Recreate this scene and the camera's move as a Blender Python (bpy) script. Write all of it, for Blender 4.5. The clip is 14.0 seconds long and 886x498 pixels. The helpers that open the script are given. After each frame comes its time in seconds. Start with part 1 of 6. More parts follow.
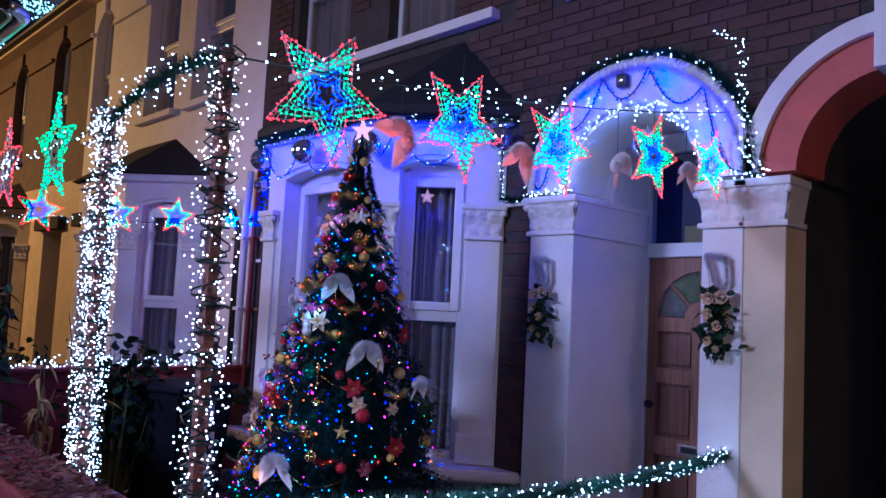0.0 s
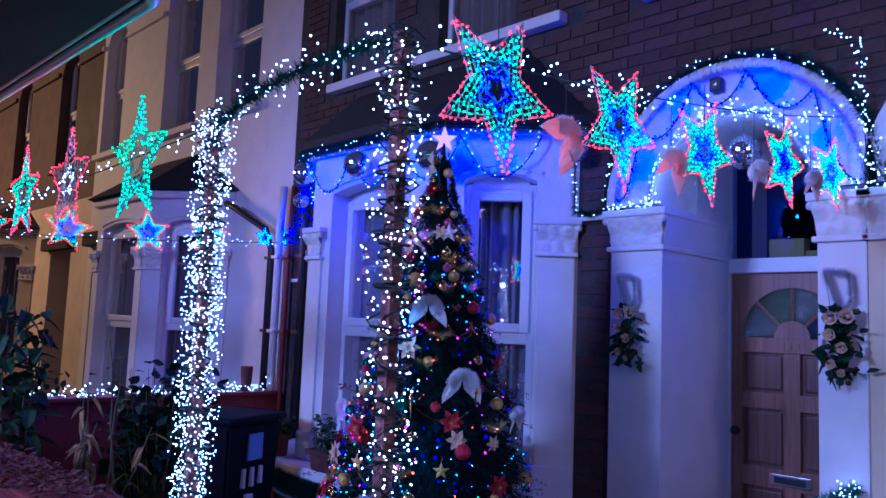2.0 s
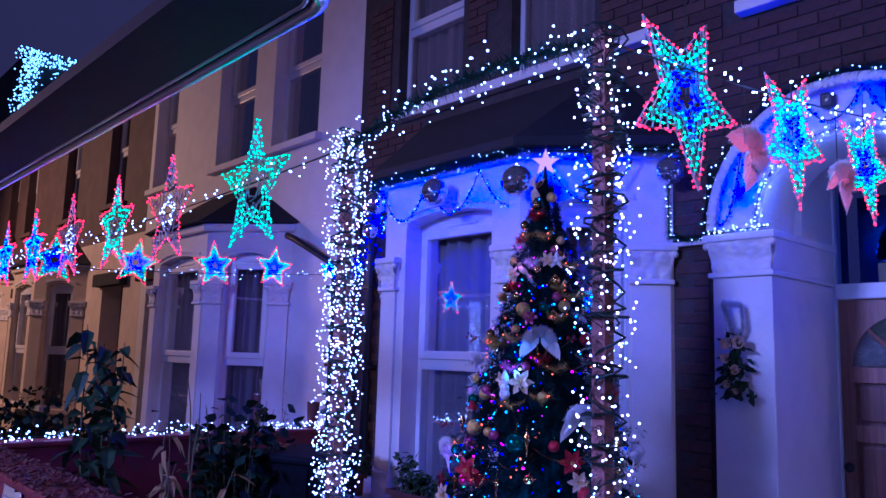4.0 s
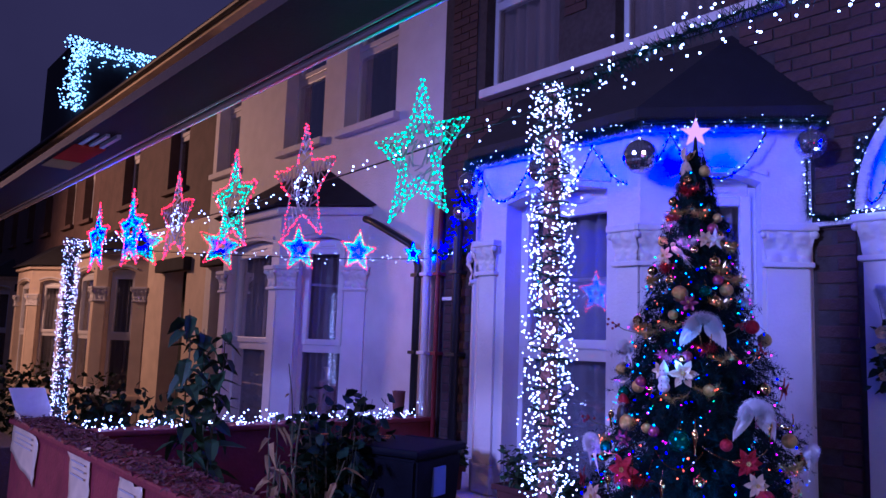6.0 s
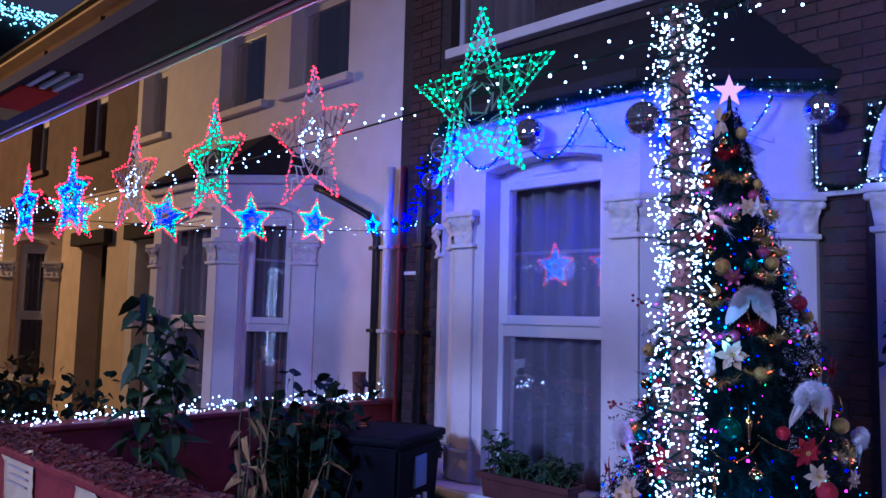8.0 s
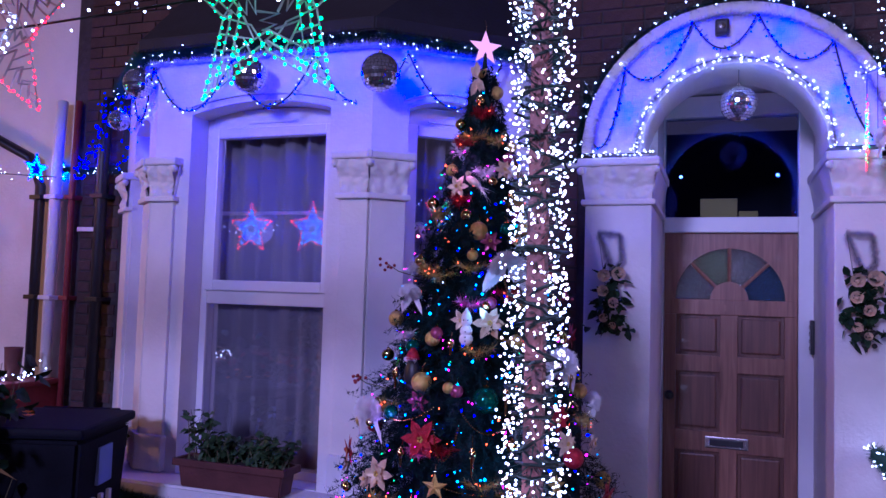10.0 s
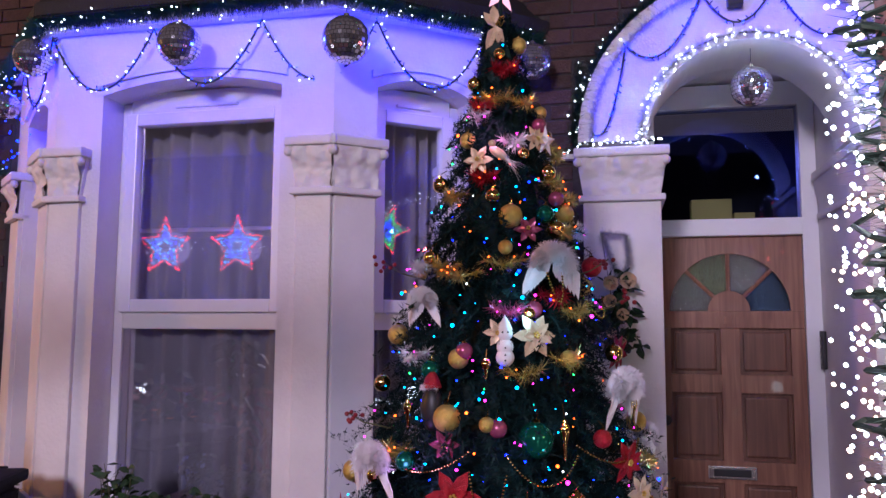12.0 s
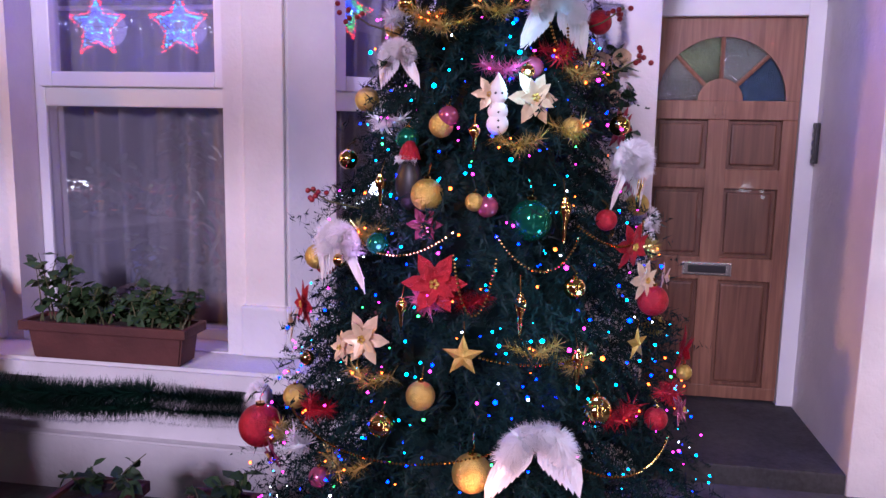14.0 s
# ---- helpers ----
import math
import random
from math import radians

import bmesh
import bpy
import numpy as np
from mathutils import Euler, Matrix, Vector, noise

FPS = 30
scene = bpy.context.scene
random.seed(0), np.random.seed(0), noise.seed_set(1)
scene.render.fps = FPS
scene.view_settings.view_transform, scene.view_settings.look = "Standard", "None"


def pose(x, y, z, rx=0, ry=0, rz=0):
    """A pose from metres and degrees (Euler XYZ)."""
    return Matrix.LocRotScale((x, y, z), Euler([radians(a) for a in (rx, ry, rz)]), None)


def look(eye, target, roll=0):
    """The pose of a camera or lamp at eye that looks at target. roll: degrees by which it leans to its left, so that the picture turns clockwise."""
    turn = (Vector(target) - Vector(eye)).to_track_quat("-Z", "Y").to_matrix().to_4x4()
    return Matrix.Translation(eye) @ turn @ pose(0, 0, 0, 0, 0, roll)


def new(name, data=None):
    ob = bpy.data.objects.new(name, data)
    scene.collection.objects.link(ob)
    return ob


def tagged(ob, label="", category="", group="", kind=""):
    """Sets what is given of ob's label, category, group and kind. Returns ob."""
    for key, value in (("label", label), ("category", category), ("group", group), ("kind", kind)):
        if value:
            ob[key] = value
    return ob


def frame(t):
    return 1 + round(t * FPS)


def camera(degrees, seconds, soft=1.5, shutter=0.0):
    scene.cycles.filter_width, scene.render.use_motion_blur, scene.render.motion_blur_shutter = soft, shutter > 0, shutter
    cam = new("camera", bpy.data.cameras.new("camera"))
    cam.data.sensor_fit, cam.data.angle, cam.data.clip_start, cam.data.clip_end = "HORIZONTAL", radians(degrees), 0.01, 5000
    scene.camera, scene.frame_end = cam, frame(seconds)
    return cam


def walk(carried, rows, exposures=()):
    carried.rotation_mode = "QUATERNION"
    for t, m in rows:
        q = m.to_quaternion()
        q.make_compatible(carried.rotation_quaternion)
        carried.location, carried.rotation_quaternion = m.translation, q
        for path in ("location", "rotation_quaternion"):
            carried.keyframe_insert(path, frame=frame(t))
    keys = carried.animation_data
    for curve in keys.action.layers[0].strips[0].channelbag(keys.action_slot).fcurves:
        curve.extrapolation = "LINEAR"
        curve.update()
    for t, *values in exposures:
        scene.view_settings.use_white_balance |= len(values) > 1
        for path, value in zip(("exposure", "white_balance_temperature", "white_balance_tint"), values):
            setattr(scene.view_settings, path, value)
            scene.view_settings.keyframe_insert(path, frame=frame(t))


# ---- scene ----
cam = camera(59.8, 14.0)
PATH = [
    (0, (0.106, 0.065, 1.618), (1.479, 1.512, 1.772), 2.9),
    (0.5, (0.111, 0.238, 1.618), (1.484, 1.681, 1.799), 3.4),
    (1, (0.082, 0.389, 1.619), (1.457, 1.831, 1.798), 3.5),
    (1.5, (0.0, 0.557, 1.64), (1.387, 1.984, 1.835), 1.9),
    (2, (-0.042, 0.681, 1.629), (1.349, 2.105, 1.827), 2.3),
    (2.5, (-0.051, 0.818, 1.628), (1.336, 2.24, 1.865), 2.9),
    (3, (-0.058, 0.934, 1.63), (1.306, 2.368, 1.917), 2.5),
    (3.2, (-0.062, 0.966, 1.626), (1.283, 2.417, 1.914), 2.6),
    (5.3, (-0.368, 1.361, 1.621), (0.959, 2.834, 1.886), 1.1),
    (5.5, (-0.365, 1.43, 1.613), (0.949, 2.916, 1.872), 1.5),
    (6, (-0.332, 1.616, 1.612), (0.933, 3.146, 1.853), 2.0),
    (6.5, (-0.329, 1.763, 1.61), (0.919, 3.31, 1.837), 2.3),
    (7, (-0.367, 1.916, 1.634), (0.94, 3.416, 1.843), 1.9),
    (7.2, (-0.379, 1.972, 1.632), (0.962, 3.442, 1.835), 1.5),
    (9.3, (-0.223, 2.534, 1.624), (1.486, 3.565, 1.756), 2.8),
    (9.5, (-0.201, 2.576, 1.621), (1.578, 3.479, 1.758), 2.5),
    (10, (-0.17, 2.65, 1.616), (1.71, 3.323, 1.734), 1.7),
    (10.5, (-0.096, 2.768, 1.583), (1.822, 3.331, 1.647), 2.3),
    (11, (0.07, 2.891, 1.549), (1.989, 3.45, 1.607), 2.6),
    (11.5, (0.237, 3.023, 1.515), (2.158, 3.576, 1.596), 2.5),
    (12, (0.39, 3.189, 1.545), (2.332, 3.625, 1.744), 0.3),
    (12.5, (0.535, 3.286, 1.521), (2.481, 3.656, 1.798), 0.4),
    (13, (0.661, 3.308, 1.489), (2.624, 3.673, 1.608), 0.7),
    (13.5, (0.703, 3.311, 1.459), (2.666, 3.665, 1.317), 0.9),
    (14, (0.705, 3.306, 1.442), (2.657, 3.63, 1.146), 1.1),
]
EXPOSURES = [(0.0, 0.25, 4350, 7), (2.0, 0.02, 3650, 20), (3.0, -0.2, 3700, 32), (5.5, -0.12, 3750, 56), (6.5, 0.05, 4200, 30), (7.1, 0.10, 3750, 8), (9.3, 0.05, 4450, 34), (10.0, 0.05, 4550, 42),
             (11.0, 0.28, 4800, 28), (12.0, 0.50, 6200, 8), (12.5, 0.66, 7200, -2), (13.0, 0.87, 6800, 9), (14.0, 1.12, 6000, 16)]
walk(cam, [(t, look(eye, target, roll)) for t, eye, target, roll in PATH], EXPOSURES)


# ---------------------------------------------------------------- light
world = bpy.data.worlds.new("night_sky")
scene.world = world
world.use_nodes = True
bg = world.node_tree.nodes["Background"]
clouds = world.node_tree.nodes.new("ShaderNodeTexNoise")
clouds.inputs["Scale"].default_value, clouds.inputs["Detail"].default_value = 2.2, 4
sky_tone = world.node_tree.nodes.new("ShaderNodeMix")
sky_tone.data_type = "RGBA"
sky_tone.inputs[6].default_value, sky_tone.inputs[7].default_value = (0.10, 0.07, 0.10, 1), (0.46, 0.33, 0.38, 1)
world.node_tree.links.new(clouds.outputs["Fac"], sky_tone.inputs["Factor"])
world.node_tree.links.new(sky_tone.outputs[2], bg.inputs["Color"])
bg.inputs["Strength"].default_value = 0.13


def point_lamp(name, at, colour, watts, radius=0.012):
    data = bpy.data.lights.new(name, "POINT")
    data.color, data.energy, data.shadow_soft_size = colour, watts, radius
    ob = new(name, data)
    ob.location = at
    return ob


def street_light(name, at, target, colour, watts, size=0.5, cone=120):
    data = bpy.data.lights.new(name, "SPOT")
    data.color, data.energy, data.shadow_soft_size = colour, watts, size
    data.spot_size, data.spot_blend = radians(cone), 0.85
    ob = new(name, data)
    ob.matrix_world = look(at, target)
    return ob


street_light("street_light_near", (-11.0, 5.5, 5.8), (0.0, 3.5, 0.0), (0.93, 0.76, 1.0), 3300, size=1.1, cone=64)
street_light("street_light_far", (-2.5, 20.0, 5.5), (3, 15.5, 0.9), (1.0, 0.42, 0.08), 2400)
street_light("street_light_down_road", (-3.5, -7.0, 6.0), (4, 0.0, 1.5), (1.0, 0.5, 0.18), 460)
BLUE = (0.008, 0.012, 1.0)
for x, y in ((3.66, 3.92), (3.48, 4.14), (3.28, 4.52), (3.28, 4.78), (3.28, 5.24), (3.28, 5.52), (3.50, 5.98), (3.66, 6.18)):
    point_lamp("blue_string_light", (x, y, 2.72), BLUE, 2.8, 0.03)
for y, z in ((3.12, 2.62), (2.86, 2.95), (2.35, 2.98), (2.08, 2.65)):
    point_lamp("blue_string_light", (3.90, y, z), BLUE, 4.0)
for y, z in ((2.92, 2.55), (2.58, 2.70), (2.25, 2.55)):
    point_lamp("white_string_light", (3.93, y, z), (0.75, 0.85, 1.0), 0.35)
point_lamp("blue_string_light", (3.95, 6.75, 2.45), BLUE, 2.5)
for z in (0.7, 1.2, 1.7, 2.1):
    point_lamp("post_string_light", (1.18, 2.99, z), (0.85, 0.9, 1.0), 0.3, 0.03)
    point_lamp("post_string_light", (1.16, 2.06, z), (1.0, 0.85, 0.85), 0.15, 0.03)
for x in (1.55, 2.15, 2.75, 3.4):
    point_lamp("star_light", (x + 0.1, 1.90, 2.14), (1.0, 0.10, 0.10), 0.35)
    point_lamp("star_light", (x - 0.2, 1.90, 2.30), (0.15, 0.6, 1.0), 0.35)

point_lamp("star_light", (3.3, 7.15, 2.2), (1.0, 0.12, 0.3), 1.6)
for x in (1.9, 2.7, 3.35):
    point_lamp("garland_light", (x, 1.80, 1.02), (0.8, 0.88, 1.0), 1.3, 0.05)
point_lamp("star_light", (2.2, 7.4, 2.2), (1.0, 0.2, 0.4), 1.2)


# ---------------------------------------------------------------- materials
def material(name, colour, rough=0.6, metal=0.0, vary=0.18, scale=6.0, bump=0.0, bump_scale=60.0, spots=None, island=0.0, coat=0.0, sheen=0.0, spec=0.5):
    """Principled paint with two scales of variation and a fine relief."""
    m = bpy.data.materials.new(name)
    m.use_nodes = True
    nt = m.node_tree
    b = nt.nodes["Principled BSDF"]
    b.inputs["Roughness"].default_value = rough
    b.inputs["Metallic"].default_value = metal
    b.inputs["Coat Weight"].default_value = coat
    b.inputs["Sheen Weight"].default_value = sheen
    b.inputs["Specular IOR Level"].default_value = spec
    tc = nt.nodes.new("ShaderNodeTexCoord")
    last = None
    if vary or island:
        n1 = nt.nodes.new("ShaderNodeTexNoise")
        n1.inputs["Scale"].default_value, n1.inputs["Detail"].default_value = scale, 6
        n2 = nt.nodes.new("ShaderNodeTexNoise")
        n2.inputs["Scale"].default_value, n2.inputs["Detail"].default_value = scale * 0.17, 3
        nt.links.new(tc.outputs["Object"], n1.inputs["Vector"])
        nt.links.new(tc.outputs["Object"], n2.inputs["Vector"])
        add = nt.nodes.new("ShaderNodeMath")
        add.operation = "ADD"
        nt.links.new(n1.outputs["Fac"], add.inputs[0])
        nt.links.new(n2.outputs["Fac"], add.inputs[1])
        value = add.outputs[0]
        lo, hi = 0.75, 1.25
        if island:
            geo = nt.nodes.new("ShaderNodeNewGeometry")
            inf = nt.nodes.new("ShaderNodeObjectInfo")
            both = nt.nodes.new("ShaderNodeMath")
            both.operation = "ADD"
            nt.links.new(geo.outputs["Random Per Island"], both.inputs[0])
            nt.links.new(inf.outputs["Random"], both.inputs[1])
            frac = nt.nodes.new("ShaderNodeMath")
            frac.operation = "FRACT"
            nt.links.new(both.outputs[0], frac.inputs[0])
            mul = nt.nodes.new("ShaderNodeMath")
            mul.operation = "MULTIPLY_ADD"
            mul.inputs[1].default_value = island
            nt.links.new(frac.outputs[0], mul.inputs[0])
            nt.links.new(value, mul.inputs[2])
            value = mul.outputs[0]
            hi += island
        ramp = nt.nodes.new("ShaderNodeMapRange")
        ramp.inputs["From Min"].default_value, ramp.inputs["From Max"].default_value = lo, hi
        ramp.inputs["To Min"].default_value, ramp.inputs["To Max"].default_value = 1 - vary, 1 + vary
        nt.links.new(value, ramp.inputs["Value"])
        mix = nt.nodes.new("ShaderNodeVectorMath")
        mix.operation = "SCALE"
        mix.inputs[0].default_value = colour
        nt.links.new(ramp.outputs["Result"], mix.inputs["Scale"])
        last = mix.outputs[0]
    if spots:
        # worn or dirty patches with a shape of their own
        ns = nt.nodes.new("ShaderNodeTexNoise")
        ns.inputs["Scale"].default_value, ns.inputs["Detail"].default_value, ns.inputs["Roughness"].default_value = spots[1], 8, 0.7
        nt.links.new(tc.outputs["Object"], ns.inputs["Vector"])
        rr = nt.nodes.new("ShaderNodeMapRange")
        rr.inputs["From Min"].default_value, rr.inputs["From Max"].default_value = spots[2], spots[2] + 0.08
        rr.inputs["To Max"].default_value = spots[3]
        nt.links.new(ns.outputs["Fac"], rr.inputs["Value"])
        mx = nt.nodes.new("ShaderNodeMix")
        mx.data_type = "RGBA"
        nt.links.new(rr.outputs["Result"], mx.inputs["Factor"])
        if last is not None:
            nt.links.new(last, mx.inputs[6])
        else:
            mx.inputs[6].default_value = (*colour, 1)
        mx.inputs[7].default_value = (*spots[0], 1)
        last = mx.outputs[2]
    if last is not None:
        nt.links.new(last, b.inputs["Base Color"])
    else:
        b.inputs["Base Color"].default_value = (*colour, 1)
    if bump:
        nb = nt.nodes.new("ShaderNodeTexNoise")
        nb.inputs["Scale"].default_value, nb.inputs["Detail"].default_value = bump_scale, 5
        nt.links.new(tc.outputs["Object"], nb.inputs["Vector"])
        bp = nt.nodes.new("ShaderNodeBump")
        bp.inputs["Strength"].default_value, bp.inputs["Distance"].default_value = bump, 0.01
        nt.links.new(nb.outputs["Fac"], bp.inputs["Height"])
        nt.links.new(bp.outputs["Normal"], b.inputs["Normal"])
    return m


def glow(name, colour, strength):
    m = bpy.data.materials.new(name)
    m.use_nodes = True
    nt = m.node_tree
    nt.nodes.remove(nt.nodes["Principled BSDF"])
    e = nt.nodes.new("ShaderNodeEmission")
    e.inputs["Color"].default_value, e.inputs["Strength"].default_value = (*colour, 1), strength
    nt.links.new(e.outputs[0], nt.nodes["Material Output"].inputs["Surface"])
    m.cycles.emission_sampling = "NONE"
    return m


def glass(name, tint, ripple=0.0, gloss=(1, 1, 1), least=0.22):
    m = bpy.data.materials.new(name)
    m.use_nodes = True
    nt = m.node_tree
    nt.nodes.remove(nt.nodes["Principled BSDF"])
    tr, gl, mx = nt.nodes.new("ShaderNodeBsdfTransparent"), nt.nodes.new("ShaderNodeBsdfGlossy"), nt.nodes.new("ShaderNodeMixShader")
    fr = nt.nodes.new("ShaderNodeLayerWeight")
    fr.inputs["Blend"].default_value = 0.5
    power = nt.nodes.new("ShaderNodeMath")
    power.operation = "POWER"
    power.inputs[1].default_value = 4.0
    nt.links.new(fr.outputs["Facing"], power.inputs[0])
    ramp = nt.nodes.new("ShaderNodeMapRange")
    ramp.inputs["To Min"].default_value, ramp.inputs["To Max"].default_value = least, 0.9
    nt.links.new(power.outputs[0], ramp.inputs["Value"])
    tr.inputs["Color"].default_value = (*tint, 1)
    gl.inputs["Color"].default_value = (*gloss, 1)
    gl.inputs["Roughness"].default_value = 0.02 + 0.12 * ripple
    nt.links.new(ramp.outputs["Result"], mx.inputs[0])
    nt.links.new(tr.outputs[0], mx.inputs[1])
    nt.links.new(gl.outputs[0], mx.inputs[2])
    nt.links.new(mx.outputs[0], nt.nodes["Material Output"].inputs["Surface"])
    if ripple:
        tc, nb, bp = nt.nodes.new("ShaderNodeTexCoord"), nt.nodes.new("ShaderNodeTexNoise"), nt.nodes.new("ShaderNodeBump")
        nb.inputs["Scale"].default_value = 170
        bp.inputs["Strength"].default_value, bp.inputs["Distance"].default_value = ripple, 0.012
        nt.links.new(tc.outputs["Object"], nb.inputs["Vector"])
        nt.links.new(nb.outputs["Fac"], bp.inputs["Height"])
        nt.links.new(bp.outputs[0], gl.inputs["Normal"])
        nt.links.new(bp.outputs[0], fr.inputs["Normal"])
    return m


WHITE = material("white_masonry_paint", (0.74, 0.72, 0.73), 0.62, vary=0.07, scale=5, bump=0.35, bump_scale=45, spots=((0.42, 0.38, 0.36), 3.0, 0.66, 0.6))
CREAM = material("cream_masonry_paint", (0.68, 0.56, 0.38), 0.7, vary=0.12, scale=4, bump=0.3, spots=((0.3, 0.24, 0.17), 2.5, 0.63, 0.7))
PVC = material("white_pvc", (0.78, 0.78, 0.80), 0.3, vary=0.03, scale=3)
BRICK = material("sooty_red_brick", (0.07, 0.037, 0.033), 0.85, vary=0.38, scale=30, bump=0.6, bump_scale=90, island=0.7, spots=((0.05, 0.04, 0.045), 5.0, 0.56, 0.7))
MORTAR = material("dirty_mortar", (0.055, 0.047, 0.045), 0.95, vary=0.25, scale=25, bump=0.5)
REDPAINT = material("dark_red_paint", (0.20, 0.026, 0.03), 0.55, vary=0.22, scale=9, bump=0.4, bump_scale=35, spots=((0.12, 0.03, 0.03), 5, 0.58, 0.7))
ARCHRED = material("brick_red_arch_paint", (0.46, 0.09, 0.07), 0.6, vary=0.15, scale=8, bump=0.3)
LEAD = material("dark_roof_lead", (0.013, 0.013, 0.017), 0.75, vary=0.3, scale=8, bump=0.3)
SLATE = material("roof_slate", (0.09, 0.07, 0.065), 0.8, vary=0.3, scale=12, bump=0.4, island=0.4)
PAVING = material("grey_paving", (0.12, 0.115, 0.12), 0.75, vary=0.3, scale=12, bump=0.4, spots=((0.04, 0.04, 0.045), 4, 0.55, 0.6))
ASPHALT = material("asphalt", (0.05, 0.05, 0.052), 0.8, vary=0.3, scale=40, bump=0.5)
# near-black for unlit rooms and porches, their darkness put into the colour; also trim
DARK = material("unlit_dark_and_dark_trim", (0.03, 0.03, 0.035), 0.9, vary=0.2)
CURTAIN = material("grey_net_curtain", (0.56, 0.53, 0.57), 0.9, vary=0.07, scale=5, sheen=0.3)
BLIND = material("beige_roller_blind", (0.42, 0.33, 0.26), 0.85, vary=0.06, scale=5)
GLASS = glass("window_glass", (0.80, 0.82, 0.88), least=0.3)
# gloss tinted blue: the fanlight's navy reflection is put into the colour
FANGLASS = glass("fanlight_glass_blue_reflection", (0.8, 0.85, 0.95), gloss=(0.2, 0.27, 1.0), least=0.08)
FROST = glass("rippled_door_glass", (0.10, 0.13, 0.13), 0.8, (0.9, 0.95, 0.85), 0.4)
GREENPANE = glass("green_stained_door_glass", (0.06, 0.12, 0.05), 0.8, (0.7, 0.85, 0.5), 0.42)
BLUEPANE = glass("blue_stained_door_glass", (0.02, 0.05, 0.12), 0.8, (0.25, 0.4, 0.6), 0.38)


def wood(name, dark, pale, rough):
    """Varnished timber with upright grain and streaks."""
    m = material(name, pale, rough, vary=0, coat=0.15)
    nt = m.node_tree
    tc, mp, n1, cr = nt.nodes.new("ShaderNodeTexCoord"), nt.nodes.new("ShaderNodeMapping"), nt.nodes.new("ShaderNodeTexNoise"), nt.nodes.new("ShaderNodeMix")
    mp.inputs["Scale"].default_value = (38, 38, 2.2)
    n1.inputs["Scale"].default_value, n1.inputs["Detail"].default_value, n1.inputs["Distortion"].default_value = 1.0, 7, 0.8
    cr.data_type = "RGBA"
    cr.inputs[6].default_value, cr.inputs[7].default_value = (*dark, 1), (*pale, 1)
    sharp = nt.nodes.new("ShaderNodeMapRange")
    sharp.inputs["From Min"].default_value, sharp.inputs["From Max"].default_value = 0.3, 0.68
    nt.links.new(tc.outputs["Object"], mp.inputs["Vector"])
    nt.links.new(mp.outputs[0], n1.inputs["Vector"])
    nt.links.new(n1.outputs["Fac"], sharp.inputs["Value"])
    nt.links.new(sharp.outputs["Result"], cr.inputs["Factor"])
    nt.links.new(cr.outputs[2], nt.nodes["Principled BSDF"].inputs["Base Color"])
    return m


WOOD = wood("varnished_door_wood", (0.17, 0.074, 0.044), (0.31, 0.15, 0.088), 0.4)
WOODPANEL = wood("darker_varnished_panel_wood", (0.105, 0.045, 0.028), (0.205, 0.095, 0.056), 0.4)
BLACK = material("black_plastic", (0.012, 0.012, 0.014), 0.45, vary=0.2, scale=9)
BINMAT = material("dark_blue_bin_plastic", (0.005, 0.006, 0.012), 0.7, vary=0.25, scale=8, bump=0.2, spec=0.15)
CHROME = material("worn_chrome", (0.65, 0.63, 0.6), 0.25, 1.0, vary=0.1)
WIRE = material("green_black_wire", (0.015, 0.03, 0.022), 0.5, vary=0.2)
CLEARWIRE = material("white_frosted_net", (0.55, 0.57, 0.60), 0.45, vary=0.05)
POST = material("pink_painted_post", (0.34, 0.14, 0.12), 0.6, vary=0.3, scale=9, bump=0.3, spots=((0.06, 0.05, 0.05), 6, 0.52, 0.8))
PINKT = material("pink_tinsel", (0.75, 0.2, 0.42), 0.28, 0.4, vary=0.2, island=0.6)
TINSEL = material("dark_green_tinsel", (0.010, 0.060, 0.036), 0.45, vary=0.4, island=0.6)
NEEDLE = material("dark_green_needles", (0.006, 0.025, 0.025), 0.6, vary=0.4, island=0.8, spec=0.2)
SILVER = material("silver_tinsel", (0.8, 0.81, 0.86), 0.25, 0.3, vary=0.15, island=0.4)
GOLDT = material("gold_tinsel", (0.74, 0.62, 0.24), 0.2, 0.7, vary=0.2, island=0.5)
GOLD = material("gold_glitter_bauble", (0.66, 0.47, 0.12), 0.36, 0.7, vary=0.18, scale=60, bump=0.5, bump_scale=350)
SHINYGOLD = material("mirror_gold_bauble", (0.9, 0.6, 0.2), 0.08, 1.0, vary=0.03)
REDG = material("red_glitter", (0.42, 0.014, 0.03), 0.35, 0.4, vary=0.35, scale=80, bump=0.5, bump_scale=300)
BERRY = material("dark_red_berry", (0.22, 0.012, 0.02), 0.35, vary=0.2)
PINKG = material("pink_satin", (0.36, 0.08, 0.16), 0.25, 0.5, vary=0.2, scale=30)
GREENG = material("green_mirror_bauble", (0.01, 0.16, 0.10), 0.12, 0.7, vary=0.1)
PEACH = material("gold_cream_petal", (0.66, 0.50, 0.33), 0.4, 0.2, vary=0.22, scale=40, sheen=0.3)
FUR = material("white_feather", (0.82, 0.80, 0.84), 0.9, vary=0.1, scale=30, sheen=0.6, island=0.15)
PAPERW = material("laminated_paper", (0.74, 0.60, 0.36), 0.3, vary=0.12, scale=12, coat=0.3)
INK = material("faded_ink", (0.42, 0.39, 0.36), 0.7, vary=0.1)
TERRACOTTA = material("terracotta", (0.11, 0.034, 0.028), 0.75, vary=0.22, scale=9, bump=0.25)
SOIL = material("potting_soil", (0.03, 0.02, 0.015), 0.95, vary=0.4, scale=40, bump=0.8)
LEAF = material("leaf_green", (0.036, 0.075, 0.028), 0.55, vary=0.35, scale=20, island=0.8, spec=0.25)
